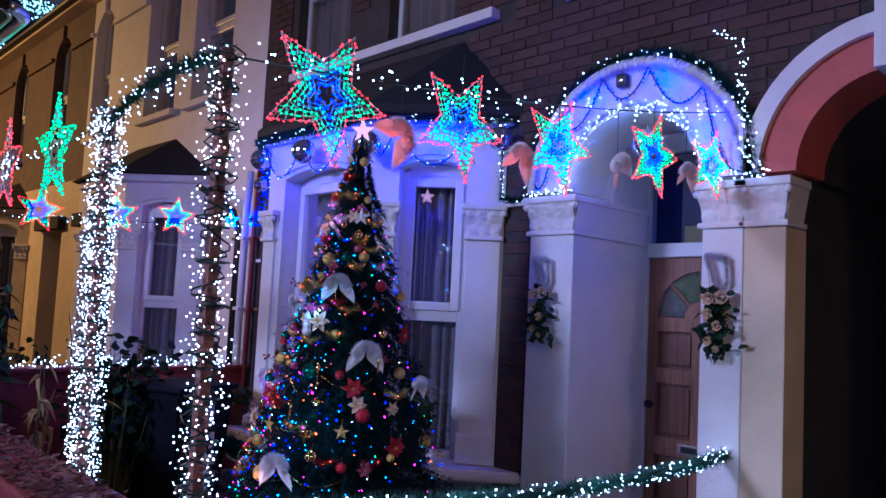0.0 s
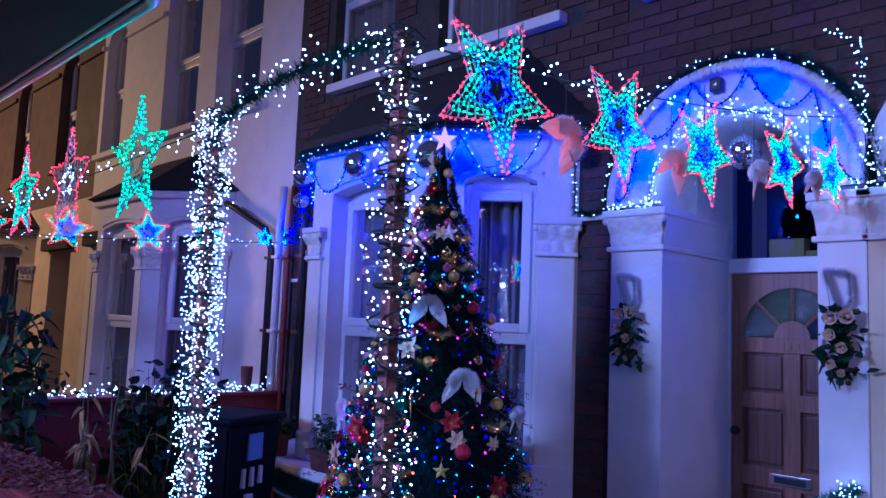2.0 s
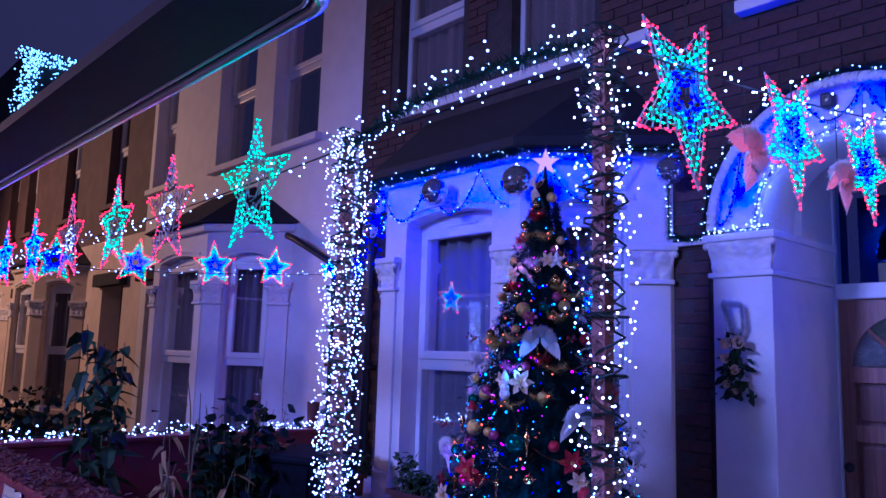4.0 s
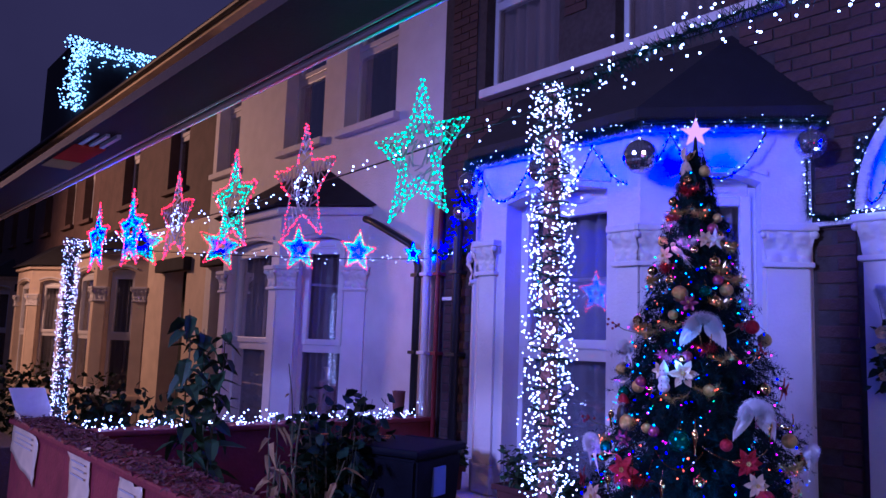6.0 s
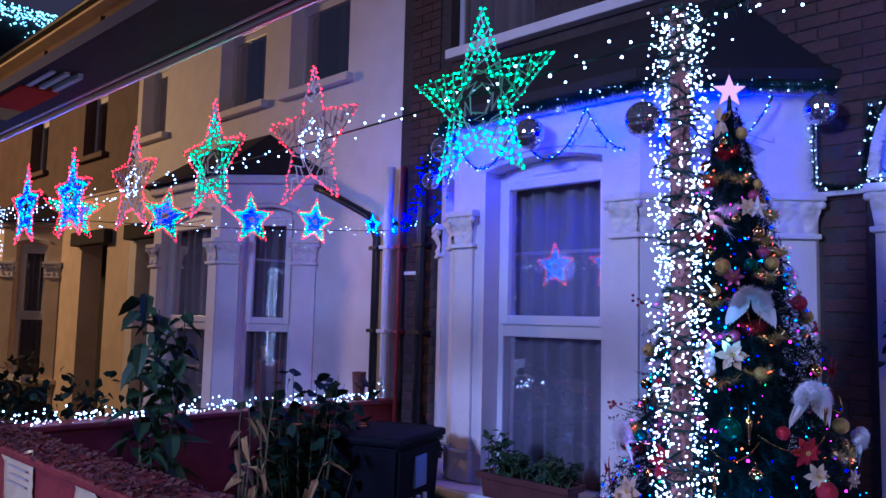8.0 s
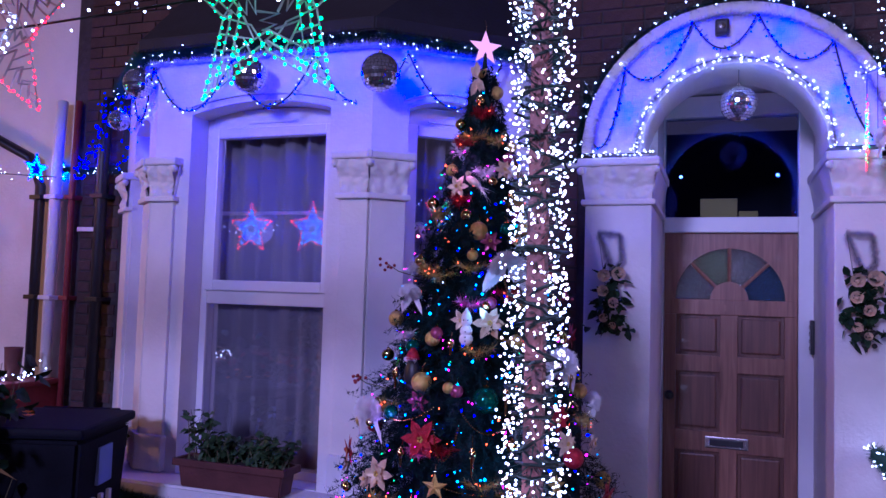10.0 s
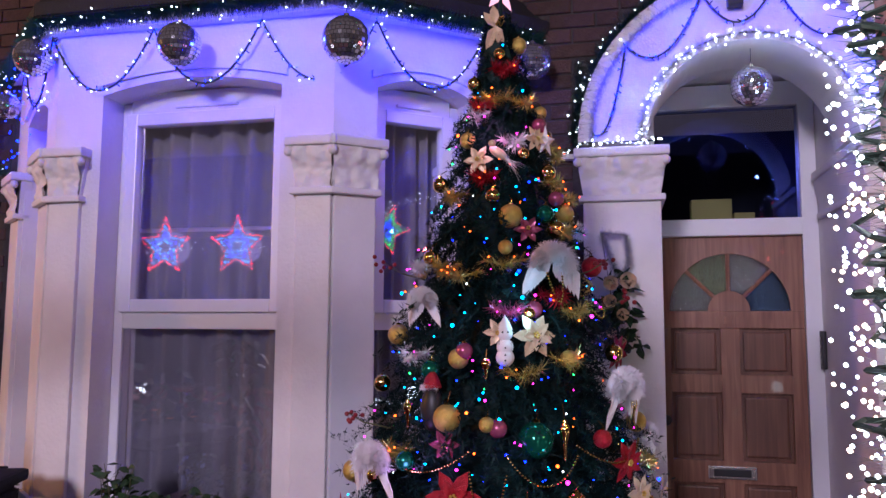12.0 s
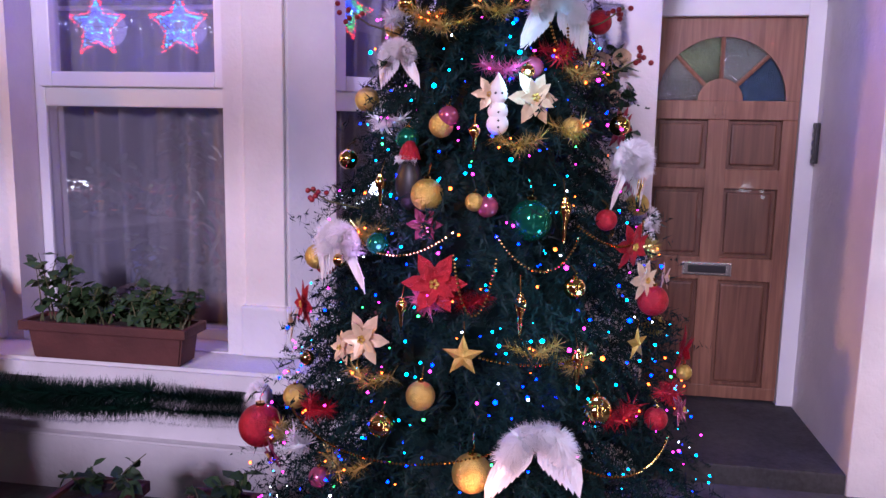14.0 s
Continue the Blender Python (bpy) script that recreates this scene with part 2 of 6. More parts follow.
DARKLEAF = material("dark_leaf", (0.016, 0.042, 0.02), 0.55, vary=0.35, scale=20, island=0.8, spec=0.2)
DRYLEAF = material("dry_yellow_leaf", (0.32, 0.20, 0.07), 0.7, vary=0.4, scale=15, island=0.8)
STEM = material("plant_stem", (0.12, 0.12, 0.05), 0.7, vary=0.3)
LITTER = material("fallen_leaves", (0.14, 0.05, 0.042), 0.8, vary=0.5, scale=20, island=1.0)
MIRROR = material("mirror_tile", (0.85, 0.86, 0.9), 0.08, 0.92, vary=0.04, island=0.15)
YELLOW = material("yellow_card", (0.62, 0.48, 0.10), 0.7, vary=0.05)
L_WHITE = glow("lamp_cool_white", (0.80, 0.88, 1.0), 7)
L_WARM = glow("lamp_warm_white", (1.0, 0.70, 0.58), 6)
L_BLUE = glow("lamp_blue", (0.004, 0.014, 1.0), 18)
L_CYAN = glow("lamp_cyan", (0.006, 0.34, 0.9), 9)
L_GREEN = glow("lamp_green", (0.04, 1.0, 0.16), 6)
L_RED = glow("lamp_red", (1.0, 0.006, 0.01), 10)
L_PINK = glow("lamp_magenta", (1.0, 0.02, 0.6), 8)
L_ORANGE = glow("lamp_orange", (1.0, 0.09, 0.01), 8)


# ---------------------------------------------------------------- mesh helpers
def mesh_object(name, bm, mat, smooth=False):
    me = bpy.data.meshes.new(name)
    bmesh.ops.recalc_face_normals(bm, faces=bm.faces)
    bm.to_mesh(me)
    bm.free()
    me.materials.append(mat)
    if smooth:
        me.shade_smooth()
    return new(name, me)


def part(name, bm, mat, parent=None, label="", smooth=False):
    ob = mesh_object(name, bm, mat, smooth)
    ob.parent = parent
    if label:
        ob["label"] = label
    return ob


def raw_part(name, verts, faces, mat, parent=None, label="", smooth=False):
    me = bpy.data.meshes.new(name)
    me.from_pydata([tuple(v) for v in verts], [], faces)
    me.materials.append(mat)
    if smooth:
        me.shade_smooth()
    ob = new(name, me)
    ob.parent = parent
    if label:
        ob["label"] = label
    return ob


def thing(name, label, category, at=(0, 0, 0), rz=0.0, group="", kind=""):
    ob = new(name)
    ob.matrix_basis = pose(*at, 0, 0, rz)
    ob.empty_display_size = 0.1
    return tagged(ob, label, category, group, kind)


def structure(name, bm, mat, label="", category="", smooth=False):
    return tagged(mesh_object(name, bm, mat, smooth), label, category, kind="structure")


def add_box(bm, x0, x1, y0, y1, z0, z1, bevel=0.0, m=None):
    made = bmesh.ops.create_cube(bm, size=1, matrix=Matrix.Translation(((x0 + x1) / 2, (y0 + y1) / 2, (z0 + z1) / 2)) @ Matrix.Diagonal((abs(x1 - x0), abs(y1 - y0), abs(z1 - z0), 1)))
    vs = made["verts"]
    if bevel:
        es = {e for v in vs for e in v.link_edges}
        r = bmesh.ops.bevel(bm, geom=list(es), offset=bevel, segments=2, affect="EDGES", profile=0.6)
        vs = list({v for f in r["faces"] for v in f.verts} | {v for v in vs if v.is_valid})
    if m is not None:
        bmesh.ops.transform(bm, matrix=m, verts=vs)
    return bm


def box(*a, **k):
    return add_box(bmesh.new(), *a, **k)


def add_prism(bm, poly, d0, d1, axis="x"):
    """Polygon in the two other axes, extruded along axis from d0 to d1."""
    def at(p, d):
        return {"x": (d, p[0], p[1]), "y": (p[0], d, p[1]), "z": (p[0], p[1], d)}[axis]
    a = [bm.verts.new(at(p, d0)) for p in poly]
    b = [bm.verts.new(at(p, d1)) for p in poly]
    n = len(poly)
    bm.faces.new(a)
    bm.faces.new(b[::-1])
    for i in range(n):
        bm.faces.new((a[i], a[(i + 1) % n], b[(i + 1) % n], b[i]))
    return bm


def prism(*a, **k):
    return add_prism(bmesh.new(), *a, **k)


def add_lathe(bm, profile, segments=16, m=None):
    """Profile of (radius, height) turned round z."""
    rings = []
    for r, z in profile:
        if r < 1e-5:
            rings.append([bm.verts.new((0, 0, z))])
        else:
            rings.append([bm.verts.new((r * math.cos(2 * math.pi * i / segments), r * math.sin(2 * math.pi * i / segments), z)) for i in range(segments)])
    for a, b in zip(rings, rings[1:]):
        for i in range(segments):
            j = (i + 1) % segments
            if len(a) == 1 and len(b) == 1:
                continue
            if len(a) == 1:
                bm.faces.new((a[0], b[j], b[i]))
            elif len(b) == 1:
                bm.faces.new((a[i], a[j], b[0]))
            else:
                bm.faces.new((a[i], a[j], b[j], b[i]))
    if m is not None:
        bmesh.ops.transform(bm, matrix=m, verts=[v for r in rings for v in r])
    return bm


def add_tube(bm, pts, radius, sides=6, closed=False):
    pts = [Vector(p) for p in pts]
    n = len(pts)
    rings = []
    for i, p in enumerate(pts):
        r = radius[i] if isinstance(radius, (list, tuple)) else radius
        a = pts[(i - 1) % n] if (closed or i > 0) else p
        b = pts[(i + 1) % n] if (closed or i < n - 1) else p
        d = (b - a)
        d = d.normalized() if d.length > 1e-9 else Vector((0, 0, 1))
        s = d.cross(Vector((0, 0, 1)) if abs(d.z) < 0.9 else Vector((1, 0, 0))).normalized()
        t = d.cross(s)
        rings.append([bm.verts.new(p + r * (s * math.cos(2 * math.pi * k / sides) + t * math.sin(2 * math.pi * k / sides))) for k in range(sides)])
    for i in range(n if closed else n - 1):
        a, b = rings[i], rings[(i + 1) % n]
        for k in range(sides):
            bm.faces.new((a[k], a[(k + 1) % sides], b[(k + 1) % sides], b[k]))
    if not closed:
        bm.faces.new(rings[0][::-1])
        bm.faces.new(rings[-1])
    return bm


def tube(*a, **k):
    return add_tube(bmesh.new(), *a, **k)


def wall_frame(a, b):
    """Matrix for a wall from plan point a to b: local x along it (to the viewer's right), y into it, z up."""
    u = Vector((b[0] - a[0], b[1] - a[1], 0)).normalized()
    w = Vector((-u.y, u.x, 0))
    m = Matrix.Identity(4)
    m.col[0], m.col[1], m.col[2], m.col[3] = (*u, 0), (*w, 0), (0, 0, 1, 0), (a[0], a[1], 0, 1)
    return m


rng = random.Random(7)
_ico = bmesh.new()
bmesh.ops.create_icosphere(_ico, subdivisions=1, radius=1)
_ico.verts.ensure_lookup_table()
ICO_V = np.array([v.co[:] for v in _ico.verts])
ICO_F = np.array([[v.index for v in f.verts] for f in _ico.faces])
_ico.free()


def bulbs(name, pts, r, mat, parent=None, label="", uneven=0.25):
    """Many small lamps as one mesh."""
    vs, fs = [], []
    for i, p in enumerate(pts):
        k = r * (1 + rng.uniform(-uneven, uneven))
        vs.append(ICO_V * k + np.array(p))
        fs.append(ICO_F + i * len(ICO_V))
    ob = raw_part(name, np.concatenate(vs), np.concatenate(fs).tolist(), mat, parent, label)
    ob["kind"] = "stuff"
    return ob


def along(pts, step):
    """Points at even steps along a polyline."""
    out, pts, left = [], [Vector(p) for p in pts], 0.0
    for a, b in zip(pts, pts[1:]):
        d = (b - a).length
        s = left
        while s < d:
            out.append(a.lerp(b, s / d))
            s += step
        left = s - d
    return out


def sag(a, b, drop, n=14):
    a, b = Vector(a), Vector(b)
    return [a.lerp(b, i / n) - Vector((0, 0, drop * 4 * (i / n) * (1 - i / n))) for i in range(n + 1)]


def jitter(pts, d):
    return [Vector(p) + Vector((rng.gauss(0, d), rng.gauss(0, d), rng.gauss(0, d))) for p in pts]


def bristles(path, radius, count, width=0.002, droop=0.0, curl=0.35):
    """Tinsel: thin blades standing out all round a path. Returns vertices and faces."""
    path = [Vector(p) for p in path]
    seg = [(b - a).length for a, b in zip(path, path[1:])]
    total = sum(seg)
    vs, fs = [], []
    for _ in range(count):
        s = rng.uniform(0, total)
        i = 0
        while i < len(seg) - 1 and s > seg[i]:
            s -= seg[i]
            i += 1
        p = path[i].lerp(path[i + 1], min(1, s / seg[i]))
        d = (path[i + 1] - path[i]).normalized()
        out = Vector((rng.gauss(0, 1), rng.gauss(0, 1), rng.gauss(0, 1)))
        out = (out - d * out.dot(d)).normalized() + d * rng.uniform(-curl, curl)
        side = out.cross(d).normalized() * width
        tip = p + out * radius * rng.uniform(0.55, 1.1) - Vector((0, 0, droop * radius))
        k = len(vs)
        vs += [p - side, p + side, tip]
        fs.append((k, k + 1, k + 2))
    return vs, fs


# ---------------------------------------------------------------- ground and street
structure("ground", box(-60, 60, -60, 90, -0.30, -0.14), ASPHALT, "dark asphalt street in front of the houses", "ground")
structure("pavement", box(-3.0, 0.68, -30, 60, -0.14, -0.02), PAVING, "grey paved footway beside the garden walls", "pavement")
structure("front_garden_floor", box(0.68, 4.05, 1.0, 7.0, -0.14, -0.03), PAVING, "grey concrete front yard", "floor")


# ---------------------------------------------------------------- our house
WX = 4.05          # face of the main wall
B, C = (3.45, 4.36), (3.45, 5.74)
A, D = (WX, 3.62), (WX, 6.48)


def arch(cy, cz, r, a0=0.0, a1=180.0, n=24):
    return [(cy + r * math.cos(radians(a0 + (a1 - a0) * i / n)), cz + r * math.sin(radians(a0 + (a1 - a0) * i / n))) for i in range(n + 1)]


# main walls: solid stretches with the openings left out
bm = bmesh.new()
add_box(bm, WX, WX + 0.3, 3.33, 3.72, -0.1, 2.95)
add_box(bm, WX, WX + 0.3, 6.38, 6.98, -0.1, 2.95)
UPWIN = [(5.57, 6.42), (4.22, 5.02), (2.3, 3.1)]
add_box(bm, WX, WX + 0.3, 3.33, 6.98, 2.95, 3.78)
add_box(bm, WX, WX + 0.3, 1.89, 6.98, 5.25, 6.0)
ys = [6.98] + [v for a, b in UPWIN for v in (b, a)] + [1.89]
for y1, y0 in zip(ys[::2], ys[1::2]):
    add_box(bm, WX, WX + 0.3, y0, y1, 3.78, 5.25)
# wall over the porch arch, cut round it
R_OUT, ACY, ACZ = 0.73, 2.59, 2.42
add_prism(bm, [(3.33, 2.42), (3.33, 3.78), (1.89, 3.78), (1.89, 2.42)] + arch(ACY, ACZ, 0.69, 180, 0), WX, WX + 0.3)
structure("wall_front", bm, MORTAR, "sooty red brick front wall of the terraced house", "wall")

# porch: white arch band, two piers and the recess with the door
def arch_band(cy, cz, r0, r1, x0, x1, n=28):
    bm = bmesh.new()
    outer, inner = arch(cy, cz, r1, 0, 180, n), arch(cy, cz, r0, 0, 180, n)
    return add_prism(bm, outer + inner[::-1], x0, x1)


structure("arch_band", arch_band(ACY, 2.40, 0.45, 0.71, WX - 0.06, WX + 0.30), WHITE, "white-painted plaster arch band over the porch", "arch")
structure("arch_hood", arch_band(ACY, 2.40, 0.70, 0.76, WX - 0.09, WX + 0.02), WHITE, "white moulded hood over the arch", "trim")
bm = box(WX - 0.06, 4.90, 2.98, 3.33, -0.1, 2.12, bevel=0.008)
structure("porch_pier_1", bm, WHITE, "white-painted porch pier", "pier")
bm = box(WX - 0.06, 4.90, 1.89, 2.12, -0.1, 2.12, bevel=0.008)
structure("porch_pier_2", bm, WHITE, "white-painted porch pier with worn edge", "pier")
structure("porch_soffit", add_prism(bmesh.new(), [(1.9, 2.40), (1.9, 3.0), (3.32, 3.0), (3.32, 2.40)] + arch(ACY, 2.40, 0.45, 0, 180), WX + 0.30, WX + 0.36), WHITE, "white inner face of the porch arch", "wall")
structure("porch_wall_1", box(WX + 0.36, 4.95, 2.985, 3.33, 2.12, 3.0), WHITE, "white upper side wall of the porch", "wall")
structure("porch_wall_2", box(WX + 0.36, 4.95, 1.89, 2.115, 2.12, 3.0), WHITE, "white upper side wall of the porch", "wall")
structure("porch_ceiling", box(WX + 0.36, 4.95, 2.115, 2.985, 2.92, 3.0), WHITE, "white flat porch ceiling", "ceiling")
structure("porch_step", box(4.0, 4.95, 2.12, 2.98, -0.14, 0.06, bevel=0.01), ASPHALT, "dark stone doorstep in the porch", "step")


def capital(name, m, width, depth, height=0.25):
    """Carved leaf capital, local x along the wall, y into it, from z 0 to height."""
    ob = tagged(new(name), "white-painted carved leaf capital", "capital", "leaf capitals", "structure")
    ob.matrix_basis = m
    part("necking", box(-0.02, width + 0.02, -0.025, depth, 0, 0.03, bevel=0.008), WHITE, ob)
    part("abacus", box(-0.04, width + 0.04, -0.05, depth, height - 0.045, height, bevel=0.010), WHITE, ob)
    # worn carved foliage: a flared block with a rough, leafy face
    bm = bmesh.new()
    nu, nv = max(8, int(width / 0.011)), 20
    grid = []
    for i in range(nu + 1):
        row = []
        for j in range(nv + 1):
            t = j / nv
            flare = 0.028 * t ** 2
            u = -flare + (width + 2 * flare) * i / nu
            leaf = abs(math.sin(u * 3.14159 / 0.085 + 1.5 * t)) * (0.5 + 0.5 * math.sin(t * 9.5 + 0.6))
            rough = noise.noise((u * 34, t * 7, width * 50)) * 0.011 + noise.noise((u * 80, t * 16, 3)) * 0.004
            row.append(bm.verts.new((u, -0.004 - flare - 0.016 * leaf + rough, 0.03 + (height - 0.075) * t)))
        grid.append(row)
    for i in range(nu):
        for j in range(nv):
            bm.faces.new((grid[i][j], grid[i + 1][j], grid[i + 1][j + 1], grid[i][j + 1]))
    part("carved_face", bm, WHITE, ob, smooth=True)
    a = [(-0.0, 0.03), (width, 0.03), (width + 0.028, height - 0.045), (-0.028, height - 0.045)]
    part("bell", add_prism(bmesh.new(), a, 0.004, depth, "y"), WHITE, ob)
    for sx, lean in ((-0.02, 35), (width + 0.02, -35)):
        bm = bmesh.new()
        add_lathe(bm, [(0, -0.016), (0.012, -0.018), (0.02, -0.012), (0.022, 0), (0.02, 0.012), (0, 0.016)], 12, pose(sx, -0.03, height - 0.066, 80, 0, lean))
        part("volute", bm, WHITE, ob, smooth=True)
    return ob


def facing(x, y_left, z):
    """Frame on the facade: local x runs to the viewer's right (towards smaller y)."""
    return Matrix.Translation((0, 0, z)) @ wall_frame((x, y_left), (x, y_left - 1))


capital("pier_capital", facing(WX - 0.06, 3.33, 2.12), 0.35, 0.8)
capital("pier_capital", facing(WX - 0.06, 2.12, 2.12), 0.23, 0.8)
capital("pier_capital", facing(WX - 0.06, 1.89, 2.12), 0.22, 0.22)

# bay window walls
F_FRONT, F_RIGHT, F_LEFT = wall_frame(C, B), wall_frame(B, A), wall_frame(D, C)
L_SIDE = (Vector(A) - Vector(B)).length
SILL, HEAD, TOP = 0.58, 2.60, 2.93


def bay_side(name, m, length, w0, w1):
    """One face of the bay with its window opening from w0 to w1."""
    bm = bmesh.new()
    t = 0.22
    add_box(bm, 0.0, length, 0, t, -0.1, SILL)
    add_box(bm, 0.0, w0, 0, t, SILL, HEAD)
    add_box(bm, w1, length, 0, t, SILL, HEAD)
    mid, half = (w0 + w1) / 2, (w1 - w0) / 2
    top = [(w0 + (w1 - w0) * i / 12, HEAD + 0.06 * (1 - ((i - 6) / 6) ** 2)) for i in range(13)]
    add_prism(bm, [(0, HEAD), (0, TOP), (length, TOP), (length, HEAD)] + top[::-1], 0, t, "y")
    ob = structure(name, bm, WHITE, "white-painted bay window wall", "wall")
    ob.matrix_basis = m
    # moulded label over the window
    lab = tagged(new("trim"), "white moulding over the bay window", "moulding", kind="structure")
    lab.matrix_basis = m
    up = [(w0 - 0.03 + (w1 - w0 + 0.06) * i / 12, HEAD + 0.035 + 0.06 * (1 - ((i - 6) / 6) ** 2)) for i in range(13)]
    part("moulding", add_prism(bmesh.new(), up + [(x, z + 0.034) for x, z in up[::-1]], -0.018, 0.01, "y"), WHITE, lab)
    return ob


bay_side("wall_bay_front", F_FRONT, 1.38, 0.245, 1.135)
bay_side("wall_bay_right", F_RIGHT, L_SIDE, 0.20, 0.68)
bay_side("wall_bay_left", F_LEFT, L_SIDE, 0.27, 0.75)


def sash_window(name, m, w, z0, z1, zt, label, deep=0.10, blind=None, cover=CURTAIN):
    """White plastic window with a fixed light below and a top-hung light above; local x from 0 to w."""
    ob = tagged(new(name), label, "window", kind="structure")
    ob.matrix_basis = m
    f = 0.046
    bm = bmesh.new()
    for a in ((0, f, z0, z1), (w - f, w, z0, z1), (f, w - f, z0, z0 + f), (f, w - f, z1 - f - 0.02, z1 + 0.05), (f, w - f, zt - 0.055, zt + 0.035)):
        add_box(bm, a[0], a[1], deep, deep + 0.07, a[2], a[3], bevel=0.006)
    fr = part("window_frame", bm, PVC, ob)
    bm = bmesh.new()
    s = 0.060
    x0, x1, za, zb = f - 0.012, w - f + 0.012, zt + 0.022, z1 - f - 0.008
    for a in ((x0, x0 + s, za, zb), (x1 - s, x1, za, zb), (x0 + s, x1 - s, za, za + s), (x0 + s, x1 - s, zb - s, zb)):
        add_box(bm, a[0], a[1], deep - 0.02, deep + 0.03, a[2], a[3], bevel=0.006)
    part("top_light", bm, PVC, fr)
    part("trickle_vent", box(w * 0.32, w * 0.68, deep - 0.012, deep + 0.01, z1 - f + 0.012, z1 - f + 0.026, bevel=0.003), PVC, fr)
    for a in ((z0 + f - 0.005, zt - 0.05), (za + s - 0.005, zb - s + 0.005)):
        p = part("pane", box(f, w - f, deep + 0.012, deep + 0.018, a[0], a[1]), GLASS, ob)
        p.visible_shadow = False
    # sheet behind: net curtain, blind, or dark cover standing in for an unlit room
    bm = bmesh.new()
    n = 60
    top, low = [], []
    for i in range(n + 1):
        x = -0.05 + (w + 0.1) * i / n
        y = deep + 0.105 + 0.030 * math.sin(i * 0.72 + 0.9 * math.sin(i * 0.31)) + 0.008 * math.sin(i * 1.9)
        top.append(bm.verts.new((x, y, z1 + 0.1)))
        low.append(bm.verts.new((x + 0.01 * math.sin(i * 0.4), y * 1.02, z0 - 0.05)))
    for i in range(n):
        bm.faces.new((low[i], low[i + 1], top[i + 1], top[i]))
    cur = part("curtain", bm, cover, None, smooth=True)
    cur.matrix_basis = m
    tagged(cur, "sheet behind the window: net curtain, beige blind, or dark stand-in for an unlit room", "curtain", "net curtains")
    mod = cur.modifiers.new("thick", "SOLIDIFY")
    mod.thickness = 0.003
    return ob


sash_window("window_1", F_FRONT @ Matrix.Translation((0.245, 0, 0)), 0.89, SILL, HEAD, 1.58, "white plastic bay window with net curtain", deep=0.15)
sash_window("window_2", F_RIGHT @ Matrix.Translation((0.20, 0, 0)), 0.48, SILL, HEAD, 1.58, "narrow white plastic side window of the bay", deep=0.15)
sash_window("window_3", F_LEFT @ Matrix.Translation((0.27, 0, 0)), 0.48, SILL, HEAD, 1.58, "narrow white plastic side window of the bay", deep=0.15)
# pilasters with capitals and bases at the corners of the bay
for m, u0, u1 in ((F_FRONT, 1.22, 1.38), (F_FRONT, 0.0, 0.16), (F_RIGHT, 0.0, 0.19), (F_RIGHT, 0.70, L_SIDE - 0.02), (F_LEFT, L_SIDE - 0.19, L_SIDE), (F_LEFT, 0.02, 0.25)):
    ob = structure("pilaster", box(u0, u1, -0.022, 0.02, 0.62, 2.11, bevel=0.006), WHITE, "white-painted pilaster of the bay window", "pilaster")
    ob.matrix_basis = m
    ob = structure("pilaster_base", box(u0 - 0.015, u1 + 0.01, -0.04, 0.02, 0.58, 0.78, bevel=0.012), WHITE, "white plinth of a bay pilaster", "plinth")
    ob.matrix_basis = m
    capital("bay_capital", m @ Matrix.Translation((u0, -0.025, 2.10)), u1 - u0, 0.06)


def bay_ring(name, off, z0, z1, mat, label, category, inner=0.2, bevel=0.008, dy=0.0):
    """A band that follows the bay's plan, standing off it."""
    o = off
    outer = [(WX, A[1] - o * 1.2), (B[0] - o, B[1] - o * 0.45), (C[0] - o, C[1] + o * 0.45), (WX, D[1] + o * 1.2)]
    inn = [(WX, D[1] - inner * 1.2), (C[0] + inner, C[1] - inner * 0.45), (B[0] + inner, B[1] + inner * 0.45), (WX, A[1] + inner * 1.2)]
    bm = add_prism(bmesh.new(), [(x, y + dy) for x, y in outer + inn], z0, z1, "z")
    if bevel:
        bmesh.ops.bevel(bm, geom=list(bm.edges), offset=bevel, segments=2, affect="EDGES")
    return structure(name, bm, mat, label, category)


bay_ring("bay_sill", 0.22, 0.50, 0.575, WHITE, "deep white-painted stone window sill round the bay", "sill", bevel=0.014)
bay_ring("bay_plinth", 0.05, -0.1, 0.2, WHITE, "white-painted plinth of the bay", "plinth")
bay_ring("bay_cornice", 0.06, 2.90, 2.96, WHITE, "white cornice along the top of the bay", "cornice")
bay_ring("bay_gutter", 0.12, 2.955, 3.03, LEAD, "dark gutter round the bay roof", "gutter")
# lean-to roof of the bay
bm = bmesh.new()
o = 0.12
low = [bm.verts.new((x, y, 3.02)) for x, y in ((WX, A[1] - o), (B[0] - o, B[1] - 0.05), (C[0] - o, C[1] + 0.05), (WX, D[1] + o))]
top = [bm.verts.new((WX, y, 3.62)) for y in (4.1, 6.0)]
bm.faces.new((low[1], low[2], top[1], top[0]))
bm.faces.new((low[0], low[1], top[0]))
bm.faces.new((low[2], low[3], top[1]))
bm.faces.new((low[3], low[2], low[1], low[0]))
bm.faces.new((low[0], top[0], top[1], low[3]))
structure("bay_roof", bm, LEAD, "dark leaded lean-to roof over the bay", "roof")
# the room's lack of light is put into this wall's colour
structure("room_back", box(5.6, 5.7, 3.2, 6.9, -0.1, 2.9), DARK, "room wall behind the bay window, unlit darkness put into its colour", "wall")

# upper windows, sills and eaves
for a, b in UPWIN:
    m = wall_frame((WX, b), (WX, a))
    sash_window("upper_window", m, b - a, 3.78, 5.25, 4.6, "white framed upper window with beige blind", cover=BLIND)
structure("upper_sill", box(WX - 0.09, WX + 0.05, 3.75, 6.4, 3.70, 3.78, bevel=0.012), WHITE, "white stone sill under the upper windows", "sill")
